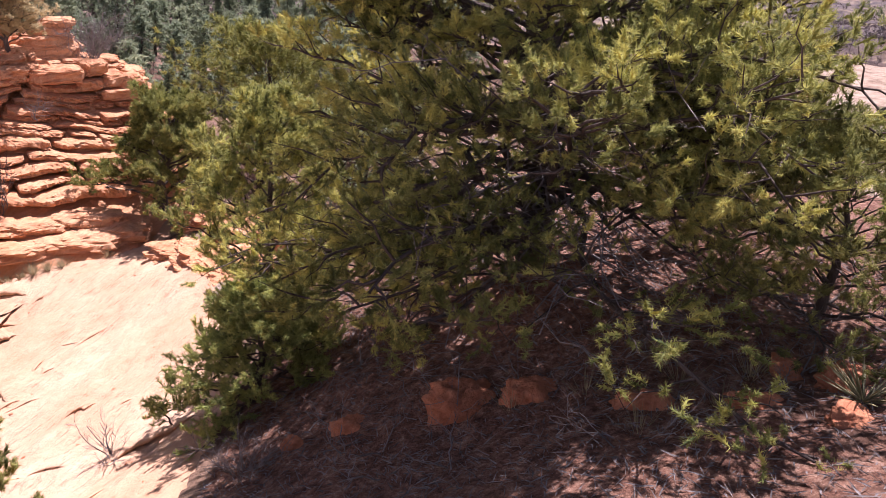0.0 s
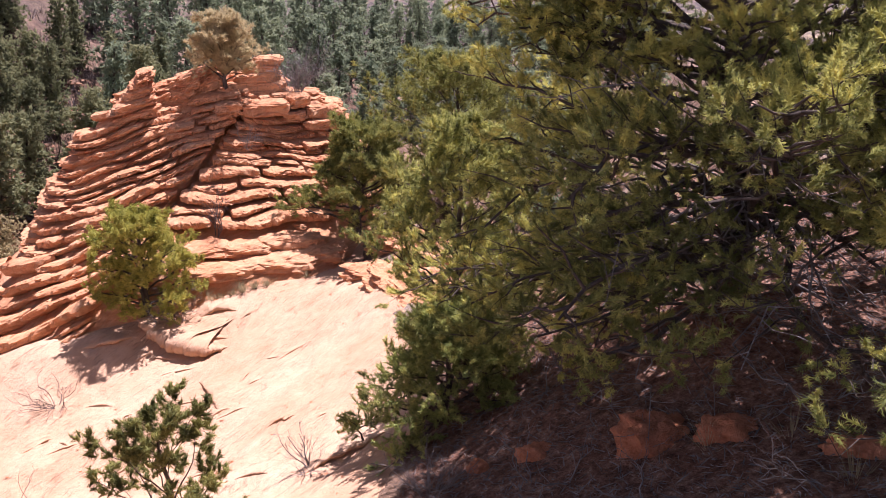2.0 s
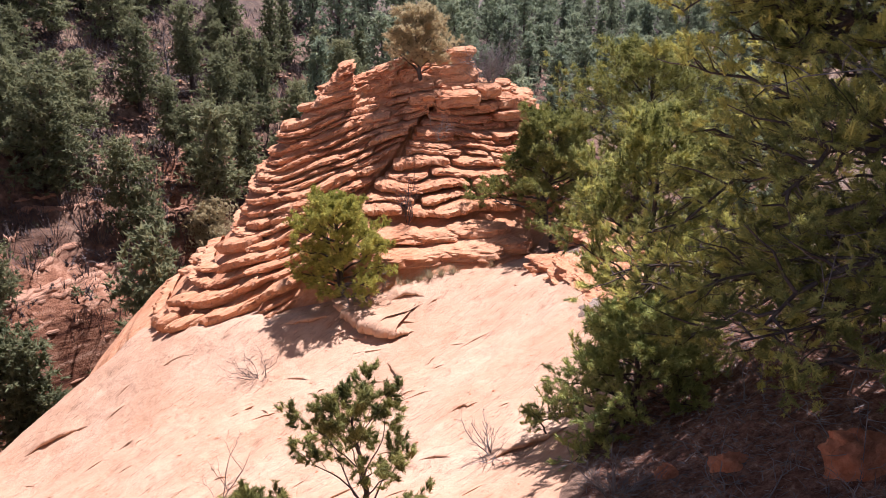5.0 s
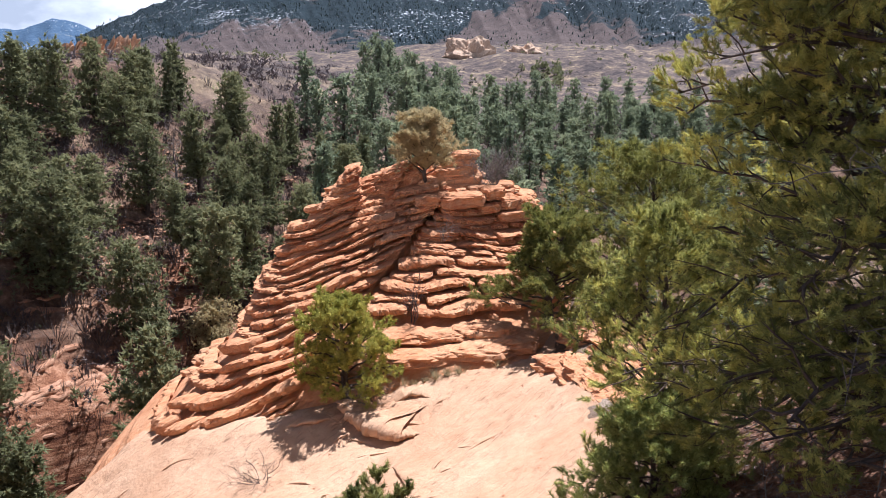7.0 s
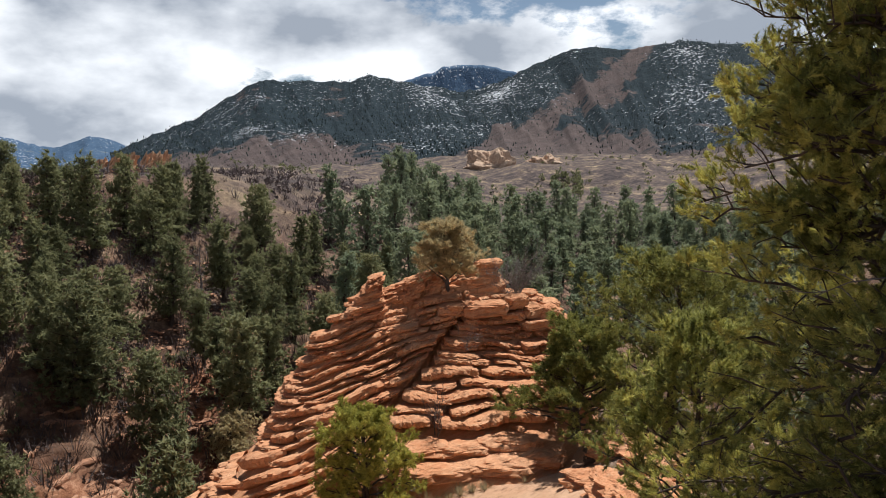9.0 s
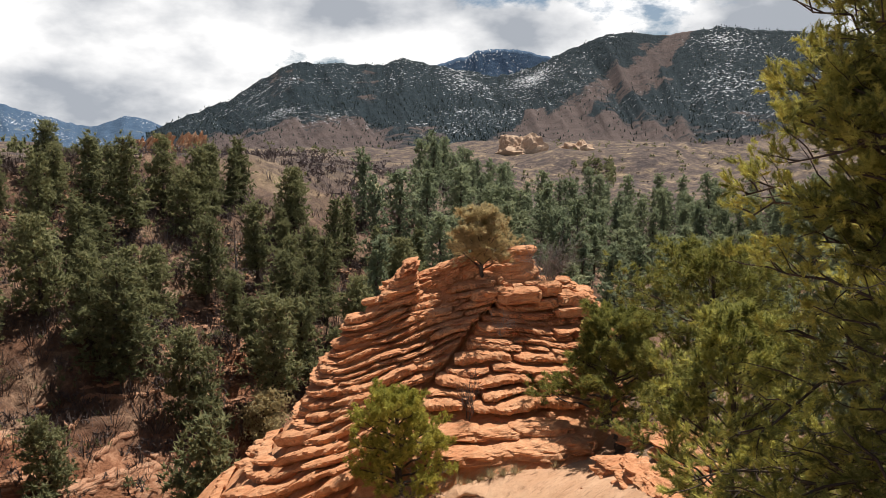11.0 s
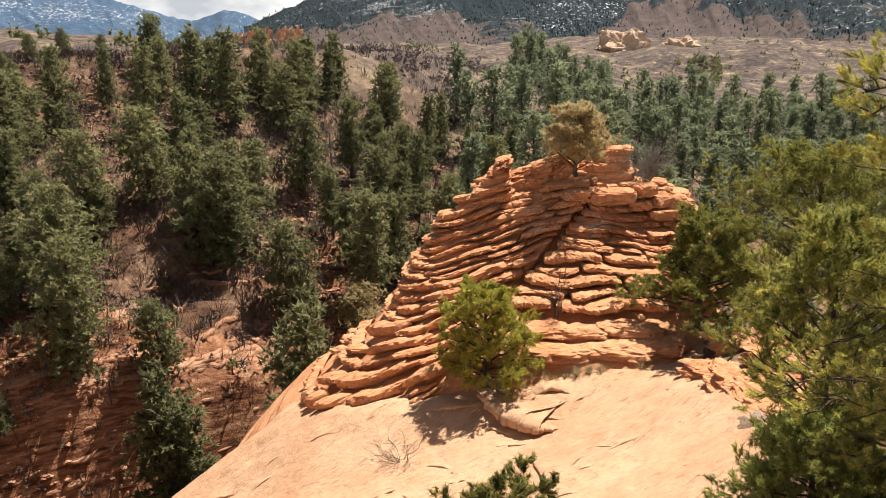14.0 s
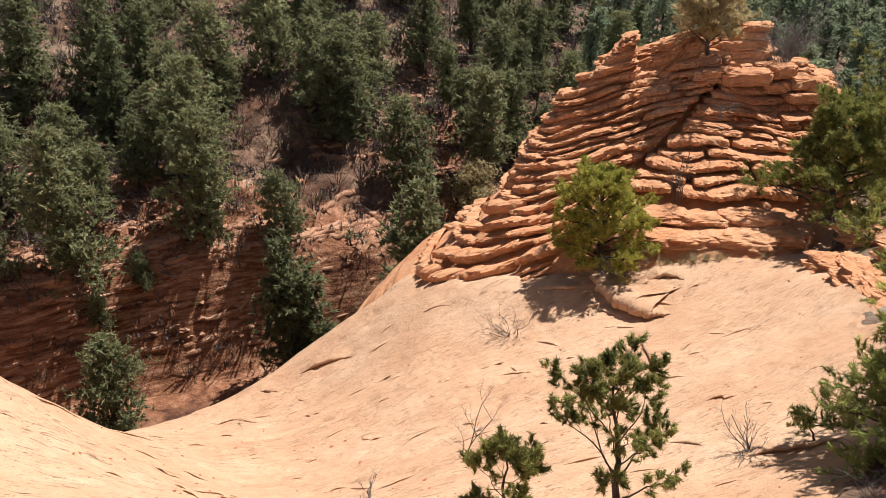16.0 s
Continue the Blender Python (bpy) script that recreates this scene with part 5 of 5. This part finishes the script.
clump = np.repeat(mid, 9, 0) + rng.normal(0, 0.26, (9 * len(x), 3)) * np.repeat(tall, 9)[:, None] * (1, 1, 0.9) + np.stack([0 * np.repeat(tall, 9), 0 * np.repeat(tall, 9), np.repeat(tall, 9) * 0.5], -1)
g = Geo()
sprays(g, clump, np.tile((0, 0, 1.0), (len(clump), 1)), np.repeat(tall, 9) * 0.38, rng, np.repeat(rng.uniform(0.1, 0.5, len(x)), 9), 6, 0.22)
n = 330                                                 # a closer stand round the bluffs
b, r = np.radians(rng.uniform(3.0, 14.0, n)), rng.uniform(340, 452, n)
x, y, tall = r * np.sin(b), r * np.cos(b), rng.uniform(3.0, 6.0, n)
wide = np.repeat(tall, 9)
clump = np.repeat(np.stack([x, y, terrain(x, y)], -1), 9, 0) + rng.normal(0, 0.17, (9 * n, 3)) * wide[:, None] * (1, 1, 1.6) + np.stack([0 * wide, 0 * wide, wide * 0.5], -1)
near_bluff = np.repeat(fbm(x, y, 45, 2, 6.0) > 0.0, 9)
sprays(g, clump[near_bluff], np.tile((0, 0, 1.0), (near_bluff.sum(), 1)), wide[near_bluff] * 0.34, rng, np.repeat(rng.uniform(0.1, 0.5, n), 9)[near_bluff], 6, 0.2)
tagged(new("hill_conifers", g.mesh("hill_conifers", SLOPE_GREEN, False)), "scattered dark conifers on the dry hills", "forest", kind="stuff")


# clumps of leafless oak that give the dry hills their grain
n = 4200
b, r = np.radians(rng.uniform(-22, 60, n)), np.exp(rng.uniform(math.log(62), math.log(520), n))
x, y = r * np.sin(b), r * np.cos(b)
keep = (r > np.interp(np.degrees(b), BEARING, CREST) * 0.72) & (fbm(x, y, 26, 3, 9.0) > -0.05)
x, y = x[keep], y[keep]
tall = rng.uniform(0.7, 1.7, len(x))
mid = np.repeat(np.stack([x, y, terrain(x, y)], -1), 6, 0)
wide = np.repeat(tall, 6)
clump = mid + rng.normal(0, 0.55, mid.shape) * wide[:, None] * (1, 1, 0.2) + np.stack([0 * wide, 0 * wide, wide * 0.35], -1)
g = Geo()
sprays(g, clump, np.tile((0, 0, 1.0), (len(clump), 1)), wide * 0.6, rng, np.repeat(rng.uniform(0, 1, len(x)), 6), 5, 0.12)
tagged(new("scrub_oak", g.mesh("scrub_oak", HILL_TWIGS, False)), "pale leafless scrub oak thickets on the dry hills", "brush", kind="stuff")


# ---- leafless brush and rubble ----
def brush(rng, x, y, z, lo, hi, blades=12, width=0.02, wide=0.45):
    g = Geo()
    n = len(x)
    root = np.repeat(np.stack([x, y, z - 0.1], -1), blades, 0)
    h = np.repeat(rng.uniform(lo, hi, n), blades)
    ang = rng.uniform(0, 2 * np.pi, n * blades)
    out = h * wide * rng.uniform(0.1, 1, n * blades)
    root = root + np.stack([np.cos(ang), np.sin(ang), 0 * ang], -1) * (out * 0.35)[:, None]
    tip = root + np.stack([np.cos(ang) * out, np.sin(ang) * out, h * rng.uniform(0.6, 1, n * blades)], -1)
    side = np.stack([-np.sin(ang), np.cos(ang), 0 * ang], -1) * (width * h / hi)[:, None]
    v = np.stack([root - side, root + side, tip], 1).reshape(-1, 3)
    g.add(v, np.arange(len(v)).reshape(-1, 3), np.repeat(np.repeat(rng.uniform(0, 1, n), blades), 3))
    return g


n = 12500
b, r = np.radians(rng.uniform(-20, 62, n)), np.exp(rng.uniform(math.log(48), math.log(620), n))
x, y = r * np.sin(b), r * np.cos(b)
keep = (r > np.interp(np.degrees(b), BEARING, CREST) * 0.55) & (fbm(x, y, 11, 3, 7.0) > -0.22)
x, y = x[keep], y[keep]
tagged(new("hill_brush", brush(rng, x, y, terrain(x, y), 0.35, 1.1, 11, 0.035, 0.7).mesh("hill_brush", HILL_TWIGS, False)), "grey-brown leafless scrub oak on the hills", "brush", kind="stuff")
n = 5200
b, r = np.radians(rng.uniform(-64, -2, n)), np.sqrt(rng.uniform(27 ** 2, 62 ** 2, n))
x, y = r * np.sin(b), r * np.cos(b)
tagged(new("slope_brush", brush(rng, x, y, terrain(x, y), 0.3, 1.2, 15, 0.022, 0.8).mesh("slope_brush", BRUSH, False)), "low dead brush between the trees of the slope", "brush", kind="stuff")


# low scrub between the trees: grey-brown thickets and small green plants
for label_, mat_, n, hi in (("low grey-brown thickets on the canyon slope", BRUSH, 1500, 0.9), ("small green shrubs among the rubble of the slope", SLOPE_GREEN, 520, 0.8)):
    b, r = np.radians(rng.uniform(-64, -3, n)), np.sqrt(rng.uniform(27 ** 2, 60 ** 2, n))
    x, y = r * np.sin(b), r * np.cos(b)
    tall = rng.uniform(0.25, hi, n)
    wide = np.repeat(tall, 8)
    mid = np.repeat(np.stack([x, y, terrain(x, y)], -1), 8, 0)
    clump = mid + rng.normal(0, 0.42, mid.shape) * wide[:, None] * (1, 1, 0.35) + np.stack([0 * wide, 0 * wide, wide * 0.4], -1)
    g = Geo()
    sprays(g, clump, np.tile((0, 0, 1.0), (len(clump), 1)), wide * 0.5, rng, np.repeat(rng.uniform(0.1, 0.6, n), 8), 6, 0.07)
    tagged(new("slope_scrub", g.mesh("slope_scrub", mat_, False)), label_, "brush", kind="stuff")


def stones(rng, x, y, z, lo, hi):
    """Broken stones joined into one mesh: a squashed, uneven octahedron each."""
    g = Geo()
    n = len(x)
    p = np.array([(1, 0, 0), (0, 1, 0), (-1, 0, 0), (0, -1, 0), (0.2, 0.1, 0.8), (0, 0, -0.8)], float)
    p = np.concatenate([p, [(0.75, 0.7, 0.35), (-0.7, 0.7, 0.4), (-0.7, -0.7, 0.3), (0.7, -0.75, 0.4)]])
    s = rng.uniform(lo, hi, n) * rng.uniform(0.5, 1, n)
    turn = rng.uniform(0, 6.3, n)
    q = p[None] * rng.uniform(0.6, 1.2, (n, len(p), 1)) * np.stack([s * 1.2, s * 0.8, s * 0.55], -1)[:, None]
    c, k = np.cos(turn)[:, None], np.sin(turn)[:, None]
    q = np.stack([q[..., 0] * c - q[..., 1] * k, q[..., 0] * k + q[..., 1] * c, q[..., 2]], -1) + np.stack([x, y, z], -1)[:, None]
    f = np.array([(0, 6, 4), (6, 1, 4), (1, 7, 4), (7, 2, 4), (2, 8, 4), (8, 3, 4), (3, 9, 4), (9, 0, 4), (6, 0, 5), (1, 6, 5), (7, 1, 5), (2, 7, 5), (8, 2, 5), (3, 8, 5), (9, 3, 5), (0, 9, 5)])
    g.add(q.reshape(-1, 3), ((np.arange(n) * len(p))[:, None, None] + f).reshape(-1, 3), np.repeat(rng.uniform(0, 1, n), len(p)))
    return g


n = 13000
b, r = np.radians(rng.uniform(-64, -2, n)), np.sqrt(rng.uniform(27.5 ** 2, 56 ** 2, n))
x, y = r * np.sin(b), r * np.cos(b)
keep = fbm(x, y, 5, 3, 3.0) > -0.08
x, y = x[keep], y[keep]
tagged(new("slope_rubble", stones(rng, x, y, terrain(x, y) + 0.03, 0.05, 0.26).mesh("slope_rubble", SLOPE_STONE, False)), "broken red sandstone rubble on the slope", "rubble", kind="stuff")

# thin cross-bedded ledges that crop out low on the slope
wall = thing("canyon_ledges", (-14.0, 30.0, -3.0), "thin layered red-brown ledges low on the canyon slope", "rock")
wall_at = np.array(wall.location)
PROFILE = ((-1.6, 0.0), (-0.5, 0.06), (-0.08, 0.22), (0.05, 0.5), (-0.08, 0.8), (-0.5, 0.97), (-1.6, 1.0))
span = np.linspace(0, 1, 40)
near = np.arange(0.0, 16.0, 0.12)
for i in range(420):
    b0, long = rng.uniform(-60, -13), rng.uniform(1.2, 5.5)
    bear = b0 + (span - 0.5) * math.degrees(long / 31.0)
    z0 = -4.8 + 5.6 * rng.uniform(0, 1) ** 1.2
    want = z0 + 0.08 * (span - 0.5) * long + 0.08 * np.sin(span * 5 + i)
    foot = np.interp(bear, BEARING, FOOT)
    rr_ = foot[:, None] + near[None]
    th = np.radians(bear)[:, None]
    lie = terrain(rr_ * np.sin(th), rr_ * np.cos(th))
    at = np.argmax(lie > want[:, None], 1)
    r = foot + near[at]
    r = np.convolve(np.pad(r, 4, "edge"), np.ones(9) / 9, "valid")
    if at.min() == 0 or np.ptp(r) > 2.5:
        continue
    want = 0.5 * want + 0.5 * terrain(r * np.sin(np.radians(bear)), r * np.cos(np.radians(bear))) - 0.05
    thick = rng.uniform(0.09, 0.26)
    taper = np.sqrt(np.clip(np.minimum(span, 1 - span) / 0.25, 0, 1))
    face = -0.06 + 0.22 * fbm(span * long, np.full(40, z0), 0.7, 3, i * 0.37) - 0.30 * (1 - taper)
    rows_ = []
    for d, h in PROFILE:
        q = r - np.maximum(face + d * thick, -0.5)
        rows_.append(np.stack([q * np.sin(np.radians(bear)), q * np.cos(np.radians(bear)), want + h * thick * (0.4 + 0.6 * taper)], -1) - wall_at)
    g = Geo()
    g.add(np.stack(rows_).reshape(-1, 3), grid_faces(len(PROFILE), 40))
    part("rock_bed", g, SLOPE_STONE, wall, smooth=False)

# red spires on the far crest
spires = thing("rock_spires", (-40.0, 131.0, 12.0), "cluster of jagged red rock spires on the ridge", "rock")
for i in range(24):
    bx = rng.uniform(-6.0, 6.0)
    g = Geo()
    boulder(g, (bx, rng.normal(0, 1.2), 0.3), (rng.uniform(0.6, 1.15), rng.uniform(0.7, 1.1), rng.uniform(1.0, 2.7) * (0.55 if 0.2 < bx < 1.6 else 1.0)), i + 2.0, rng.uniform(-0.4, 0.4), (rng.normal(0.42, 0.18), 0), 0.75, 2.2, 22, rng.uniform(0.5, 0.9))
    part("spire", g, SLAB, spires, smooth=False)

# pale bluffs far behind
for place, size, label in (((61, 456, 13), (15, 9, 12.5), "rounded buff rock bluff among far pines"), ((95, 468, 13.5), (12, 8, 9), "low buff rock dome on the far hill")):
    bluff = thing("rock_bluff", place, label, "rock")
    g = Geo()
    boulder(g, (0, 0, 0), size, place[0], 0.3, (0, 0), 0.55, 2.2, 80, 0.0)
    part("body", g, PALE_STONE, bluff, smooth=False)


# ---- small things on and beside the slab ----
def twigs(rng, geo, p, way, length, rad, depth, kids=4, curl=0.35):
    line = branch_line(rng, np.asarray(p, float), way, length, 5, curl, 0.05, 0.1)
    tube(geo, line, np.linspace(rad, rad * 0.5, 5), 4 if depth else 3)
    if depth:
        for _ in range(kids):
            s = rng.integers(1, 5)
            twigs(rng, geo, line[s], unit(unit(line[-1] - line[0]) + rng.normal(0, 0.65, 3) + (0, 0, 0.15)), length * rng.uniform(0.4, 0.7), rad * 0.5, depth - 1, kids, curl)


def dead_bush(name, rng, place, height, stems, label, wood=DEAD, spread=0.8, depth=2, rad=0.008, kids=4, category="shrub"):
    ob = thing(name, place, label, category)
    for _ in range(stems):
        g = Geo()
        a = rng.uniform(0, 6.3)
        twigs(rng, g, (rng.normal(0, 0.03), rng.normal(0, 0.03), -0.02), (math.cos(a) * spread, math.sin(a) * spread, rng.uniform(0.4, 1.2)), height * rng.uniform(0.6, 1), rad, depth, kids)
        part("stem", g, wood, ob)
    return ob


rng = np.random.default_rng(91)
dead_bush("dead_bush", rng, on_rock(1.49, 7.54), 0.42, 6, "dead grey bush rooted in a crack of the slab", spread=0.7)
dead_bush("dead_bush", rng, on_rock(-1.87, 13.76), 0.55, 9, "sprawling brown dead bush on the slab", BRUSH, spread=1.3)
dead_bush("bare_sapling", rng, on_rock(-1.75, 8.75), 0.62, 3, "bare upright sapling on the slab", BRUSH, spread=0.35)
dead_bush("bare_sapling", rng, on_rock(-2.6, 7.1), 0.30, 4, "low dry twigs at the foot of the slab", DEAD, spread=0.6)
dead_bush("bare_shrub", rng, (3.5, 20.95, 6.85), 1.05, 22, "pale leafless shrub on the top of the outcrop", DEAD, 0.6, 2, 0.010, 6)
dead_bush("bare_shrub", rng, on_rock(0.05, 15.55), 0.62, 14, "grey leafless shrub at the foot of the juniper", DEAD, 0.9, 2, 0.008, 5)
dead_bush("bare_shrub", rng, (4.9, 16.6, 4.3), 0.75, 12, "grey leafless shrub below the ledge pinyon", DEAD, 1.0, 2, 0.009, 5)
dead_bush("dead_sapling", rng, (1.18, 17.62, 4.25), 0.95, 3, "thin dead sapling against the rock face", BRUSH, 0.2, 2, 0.014, 6)
dead_bush("dead_bush", rng, (2.05, 19.0, 5.95), 0.5, 5, "dry twigs in the slanting crack", DEAD, 0.5, 2, 0.007, 5)
dead_bush("dead_bush", rng, stand(2.2, 5.6), 0.42, 16, "pale grey leafless bush at the foot of the great pine", DEAD, 1.0, 2, 0.006, 5)


def grass(name, rng, place, blades, height, label, mat=GRASS, width=0.006, wide=0.8, category="grass"):
    ob = thing(name, place, label, category)
    g = brush(rng, np.array([0.0]), np.array([0.0]), np.array([0.08]), height, height, blades, width, wide)
    part("tuft", g, mat, ob, smooth=False)
    return ob


for x, y in ((0.6, 16.05), (0.85, 16.0), (1.1, 15.95), (1.35, 16.0), (1.55, 15.95), (1.8, 16.0), (2.05, 16.05), (0.4, 16.1), (2.9, 16.2)):
    grass("grass_tuft", rng, on_rock(x, y, 0.0), 90, rng.uniform(0.18, 0.3), "dry tan bunch grass at the edge of the rock", width=0.008)
yucca = thing("yucca", stand(5.41, 2.42, 0.0), "spiky pale green yucca in red soil", "yucca")
for i in range(52):
    a, up, ln = rng.uniform(0, 6.3), rng.uniform(0.15, 1.4), rng.uniform(0.26, 0.40)
    go = unit((math.cos(a), math.sin(a), up))
    g = Geo()
    line = np.array([go * ln * k + (0, 0, -0.05 * k * k * ln) for k in np.linspace(0, 1, 4)])
    tube(g, line, [0.008, 0.007, 0.005, 0.001], 3, rng.uniform(0.2, 0.9))
    part("blade", g, YUCCA, yucca)
for x, y in ((4.35, 3.9), (4.9, 3.5), (3.9, 4.2), (4.75, 3.0), (4.2, 3.2), (5.3, 3.2)):
    grass("grass_tuft", rng, stand(x, y, 0.0), 45, 0.22, "dead straw-coloured grass under the pine", width=0.004, wide=1.2)


def red_rock(place, size, turn, lean, label):
    ob = thing("red_rock", place, label, "rock")
    g = Geo()
    boulder(g, (0, 0, 0), size, place[0] * 3.1, turn, lean, 0.42, 2.7, 56, 0.0)
    part("body", g, RED_STONE, ob)


for x, y, size, turn, label in ((3.76, 4.62, (0.34, 0.21, 0.20), -0.3, "rounded red sandstone boulder split by a crack"), (4.12, 4.22, (0.25, 0.15, 0.13), -0.6, "smooth red sandstone boulder half buried in litter"), (3.08, 5.22, (0.20, 0.11, 0.11), -0.9, "small red rock in needle litter"),
                                (2.66, 5.55, (0.10, 0.09, 0.09), 0.2, "small red rock in needle litter"), (4.52, 3.42, (0.24, 0.11, 0.09), -0.8, "flat red rock on the litter"), (4.95, 2.86, (0.25, 0.10, 0.08), -0.8, "flat red rock on the litter"),
                                (5.1, 2.3, (0.22, 0.14, 0.09), 0.3, "red rock embedded in bare soil"), (5.55, 3.1, (0.18, 0.12, 0.08), 0.8, "red rock embedded in bare soil"), (5.75, 2.75, (0.28, 0.14, 0.08), 0.2, "red rock embedded in bare soil")):
    px, py, pz = stand(x, y, 0.0)
    red_rock((px, py, pz - size[2] * 0.25), size, turn, (0.1, 0.0), label)

# broken ledges beside the top of the slab
for place, size, turn, label in (((4.25, 15.0, 4.1), (0.85, 0.45, 0.2), -0.1, "thick orange ledge stone at the rim of the slab"), ((4.35, 14.3, 3.95), (0.75, 0.5, 0.15), -0.3, "flat pale ledge stone at the rim of the slab"),
                                 ((4.0, 13.3, 4.05), (0.55, 0.55, 0.16), 0.2, "flat pale ledge stone at the rim of the slab"), ((3.95, 12.1, 4.2), (0.45, 0.5, 0.16), 0.1, "broken ledge stone at the rim of the slab"),
                                 ((3.75, 11.1, 4.3), (0.4, 0.45, 0.16), 0.5, "broken ledge stone at the rim of the slab"), ((4.05, 13.75, 4.22), (0.42, 0.62, 0.2), 0.1, "flat orange ledge stone at the rim of the slab"), ((4.3, 14.65, 4.2), (0.5, 0.55, 0.2), -0.2, "flat orange ledge stone at the rim of the slab"), ((3.9, 12.75, 4.25), (0.38, 0.6, 0.18), 0.2, "flat orange ledge stone at the rim of the slab"),
                                 ((5.2, 16.2, 4.3), (0.9, 0.6, 0.25), 0.0, "rough orange ledge stone below the pinyon"),
                                 ((4.75, 13.6, 4.35), (0.7, 0.6, 0.22), 0.4, "rough orange ledge stone at the rim of the slab"), ((4.55, 12.6, 4.5), (0.6, 0.5, 0.2), 0.1, "rough orange ledge stone at the rim of the slab"), ((5.3, 14.8, 4.5), (0.8, 0.7, 0.3), -0.2, "rough orange ledge stone below the pinyon"),
                                 ((4.2, 13.85, 4.40), (0.42, 0.55, 0.17), 0.2, "flat orange ledge stone at the rim of the slab"), ((4.2, 13.1, 4.45), (0.40, 0.50, 0.17), -0.1, "flat orange ledge stone at the rim of the slab"), ((4.15, 12.3, 4.50), (0.38, 0.45, 0.16), 0.1, "broken ledge stone at the rim of the slab")):
    ob = thing("ledge_stone", place, label, "rock")
    g = Geo()
    boulder(g, (0, 0, 0.0), size, place[1], turn, (0.0, 0.2), 0.36, 3.0, 60, 0.22)
    part("body", g, ROCK, ob, smooth=False)

# twigs, cones and needles fallen under the pine
n = 20000
x, y = rng.uniform(1.8, 8.5, n), rng.uniform(1.5, 9.0, n)
keep = np.degrees(np.arctan2(x, y)) > slab_edge(np.hypot(x, y)) + 0.8
x, y = x[keep], y[keep]
z = terrain(x, y) + 0.10 * fbm(x, y, 0.8, 3, 6.0) + 0.012
n = len(x)
a, ln = rng.uniform(0, 6.3, n), 0.015 + 0.10 * rng.uniform(0, 1, n) ** 3
go = np.stack([np.cos(a), np.sin(a), rng.normal(0, 0.35, n)], -1) * ln[:, None]
mid = np.stack([x, y, z], -1)
side = np.stack([-np.sin(a), np.cos(a), 0 * a], -1) * rng.uniform(0.002, 0.006, n)[:, None]
g = Geo()
v = np.stack([mid - go, mid + side + (0, 0, 0.006), mid + go, mid - side], 1).reshape(-1, 3)
g.add(v, np.arange(len(v)).reshape(-1, 4), np.repeat(rng.uniform(0, 1, n), 4))
tagged(new("fallen_twigs", g.mesh("fallen_twigs", DEAD, False)), "fallen grey twigs and needle litter under the pine", "litter", kind="stuff")
for i in range(26):
    x, y = rng.uniform(2.6, 6.0), rng.uniform(2.6, 6.5)
    if math.degrees(math.atan2(x, y)) < 24:
        continue
    dead_bush("dead_branch", rng, stand(x, y, 0.0), rng.uniform(0.3, 0.6), 2, "dead grey branch lying in the litter", DEAD, 2.4, 2, 0.007, 4, "branch")
n = 260
b, r = np.radians(rng.uniform(-50, 16, n)), rng.uniform(5, 15, n)
x, y = r * np.sin(b), r * np.cos(b)
tagged(new("slab_pebbles", stones(rng, x, y, slab_height(x, y) + 0.005, 0.012, 0.04).mesh("slab_pebbles", RED_STONE, False)), "loose pebbles on the slab", "pebbles", kind="stuff")

# sage and leafless scrub on the sandy clearing beyond the pine
for i in range(34):
    b, r = radians(rng.uniform(42, 66)), rng.uniform(12.5, 24)
    x, y = r * math.sin(b), r * math.cos(b)
    if i % 3:
        dead_bush("bare_shrub", rng, stand(x, y, 0.02), rng.uniform(0.35, 0.7), 6, "grey leafless shrub on pale sandy ground", BRUSH if i % 2 else DEAD, 0.9, 2, 0.012, 3)
    else:
        conifer("sagebrush", rng, stand(x, y, 0.05), rng.uniform(0.5, 0.95), 0.5, 10, 0.02, 0.12, 5, 0.010, SLOPE_GREEN, "low grey-green sagebrush on pale sandy ground", first=0.05, sides_n=4, twig_n=3, shape=bush_shape, detail=False, tone=0.75, category="shrub", pair=False, shoots=1, core=0.2)
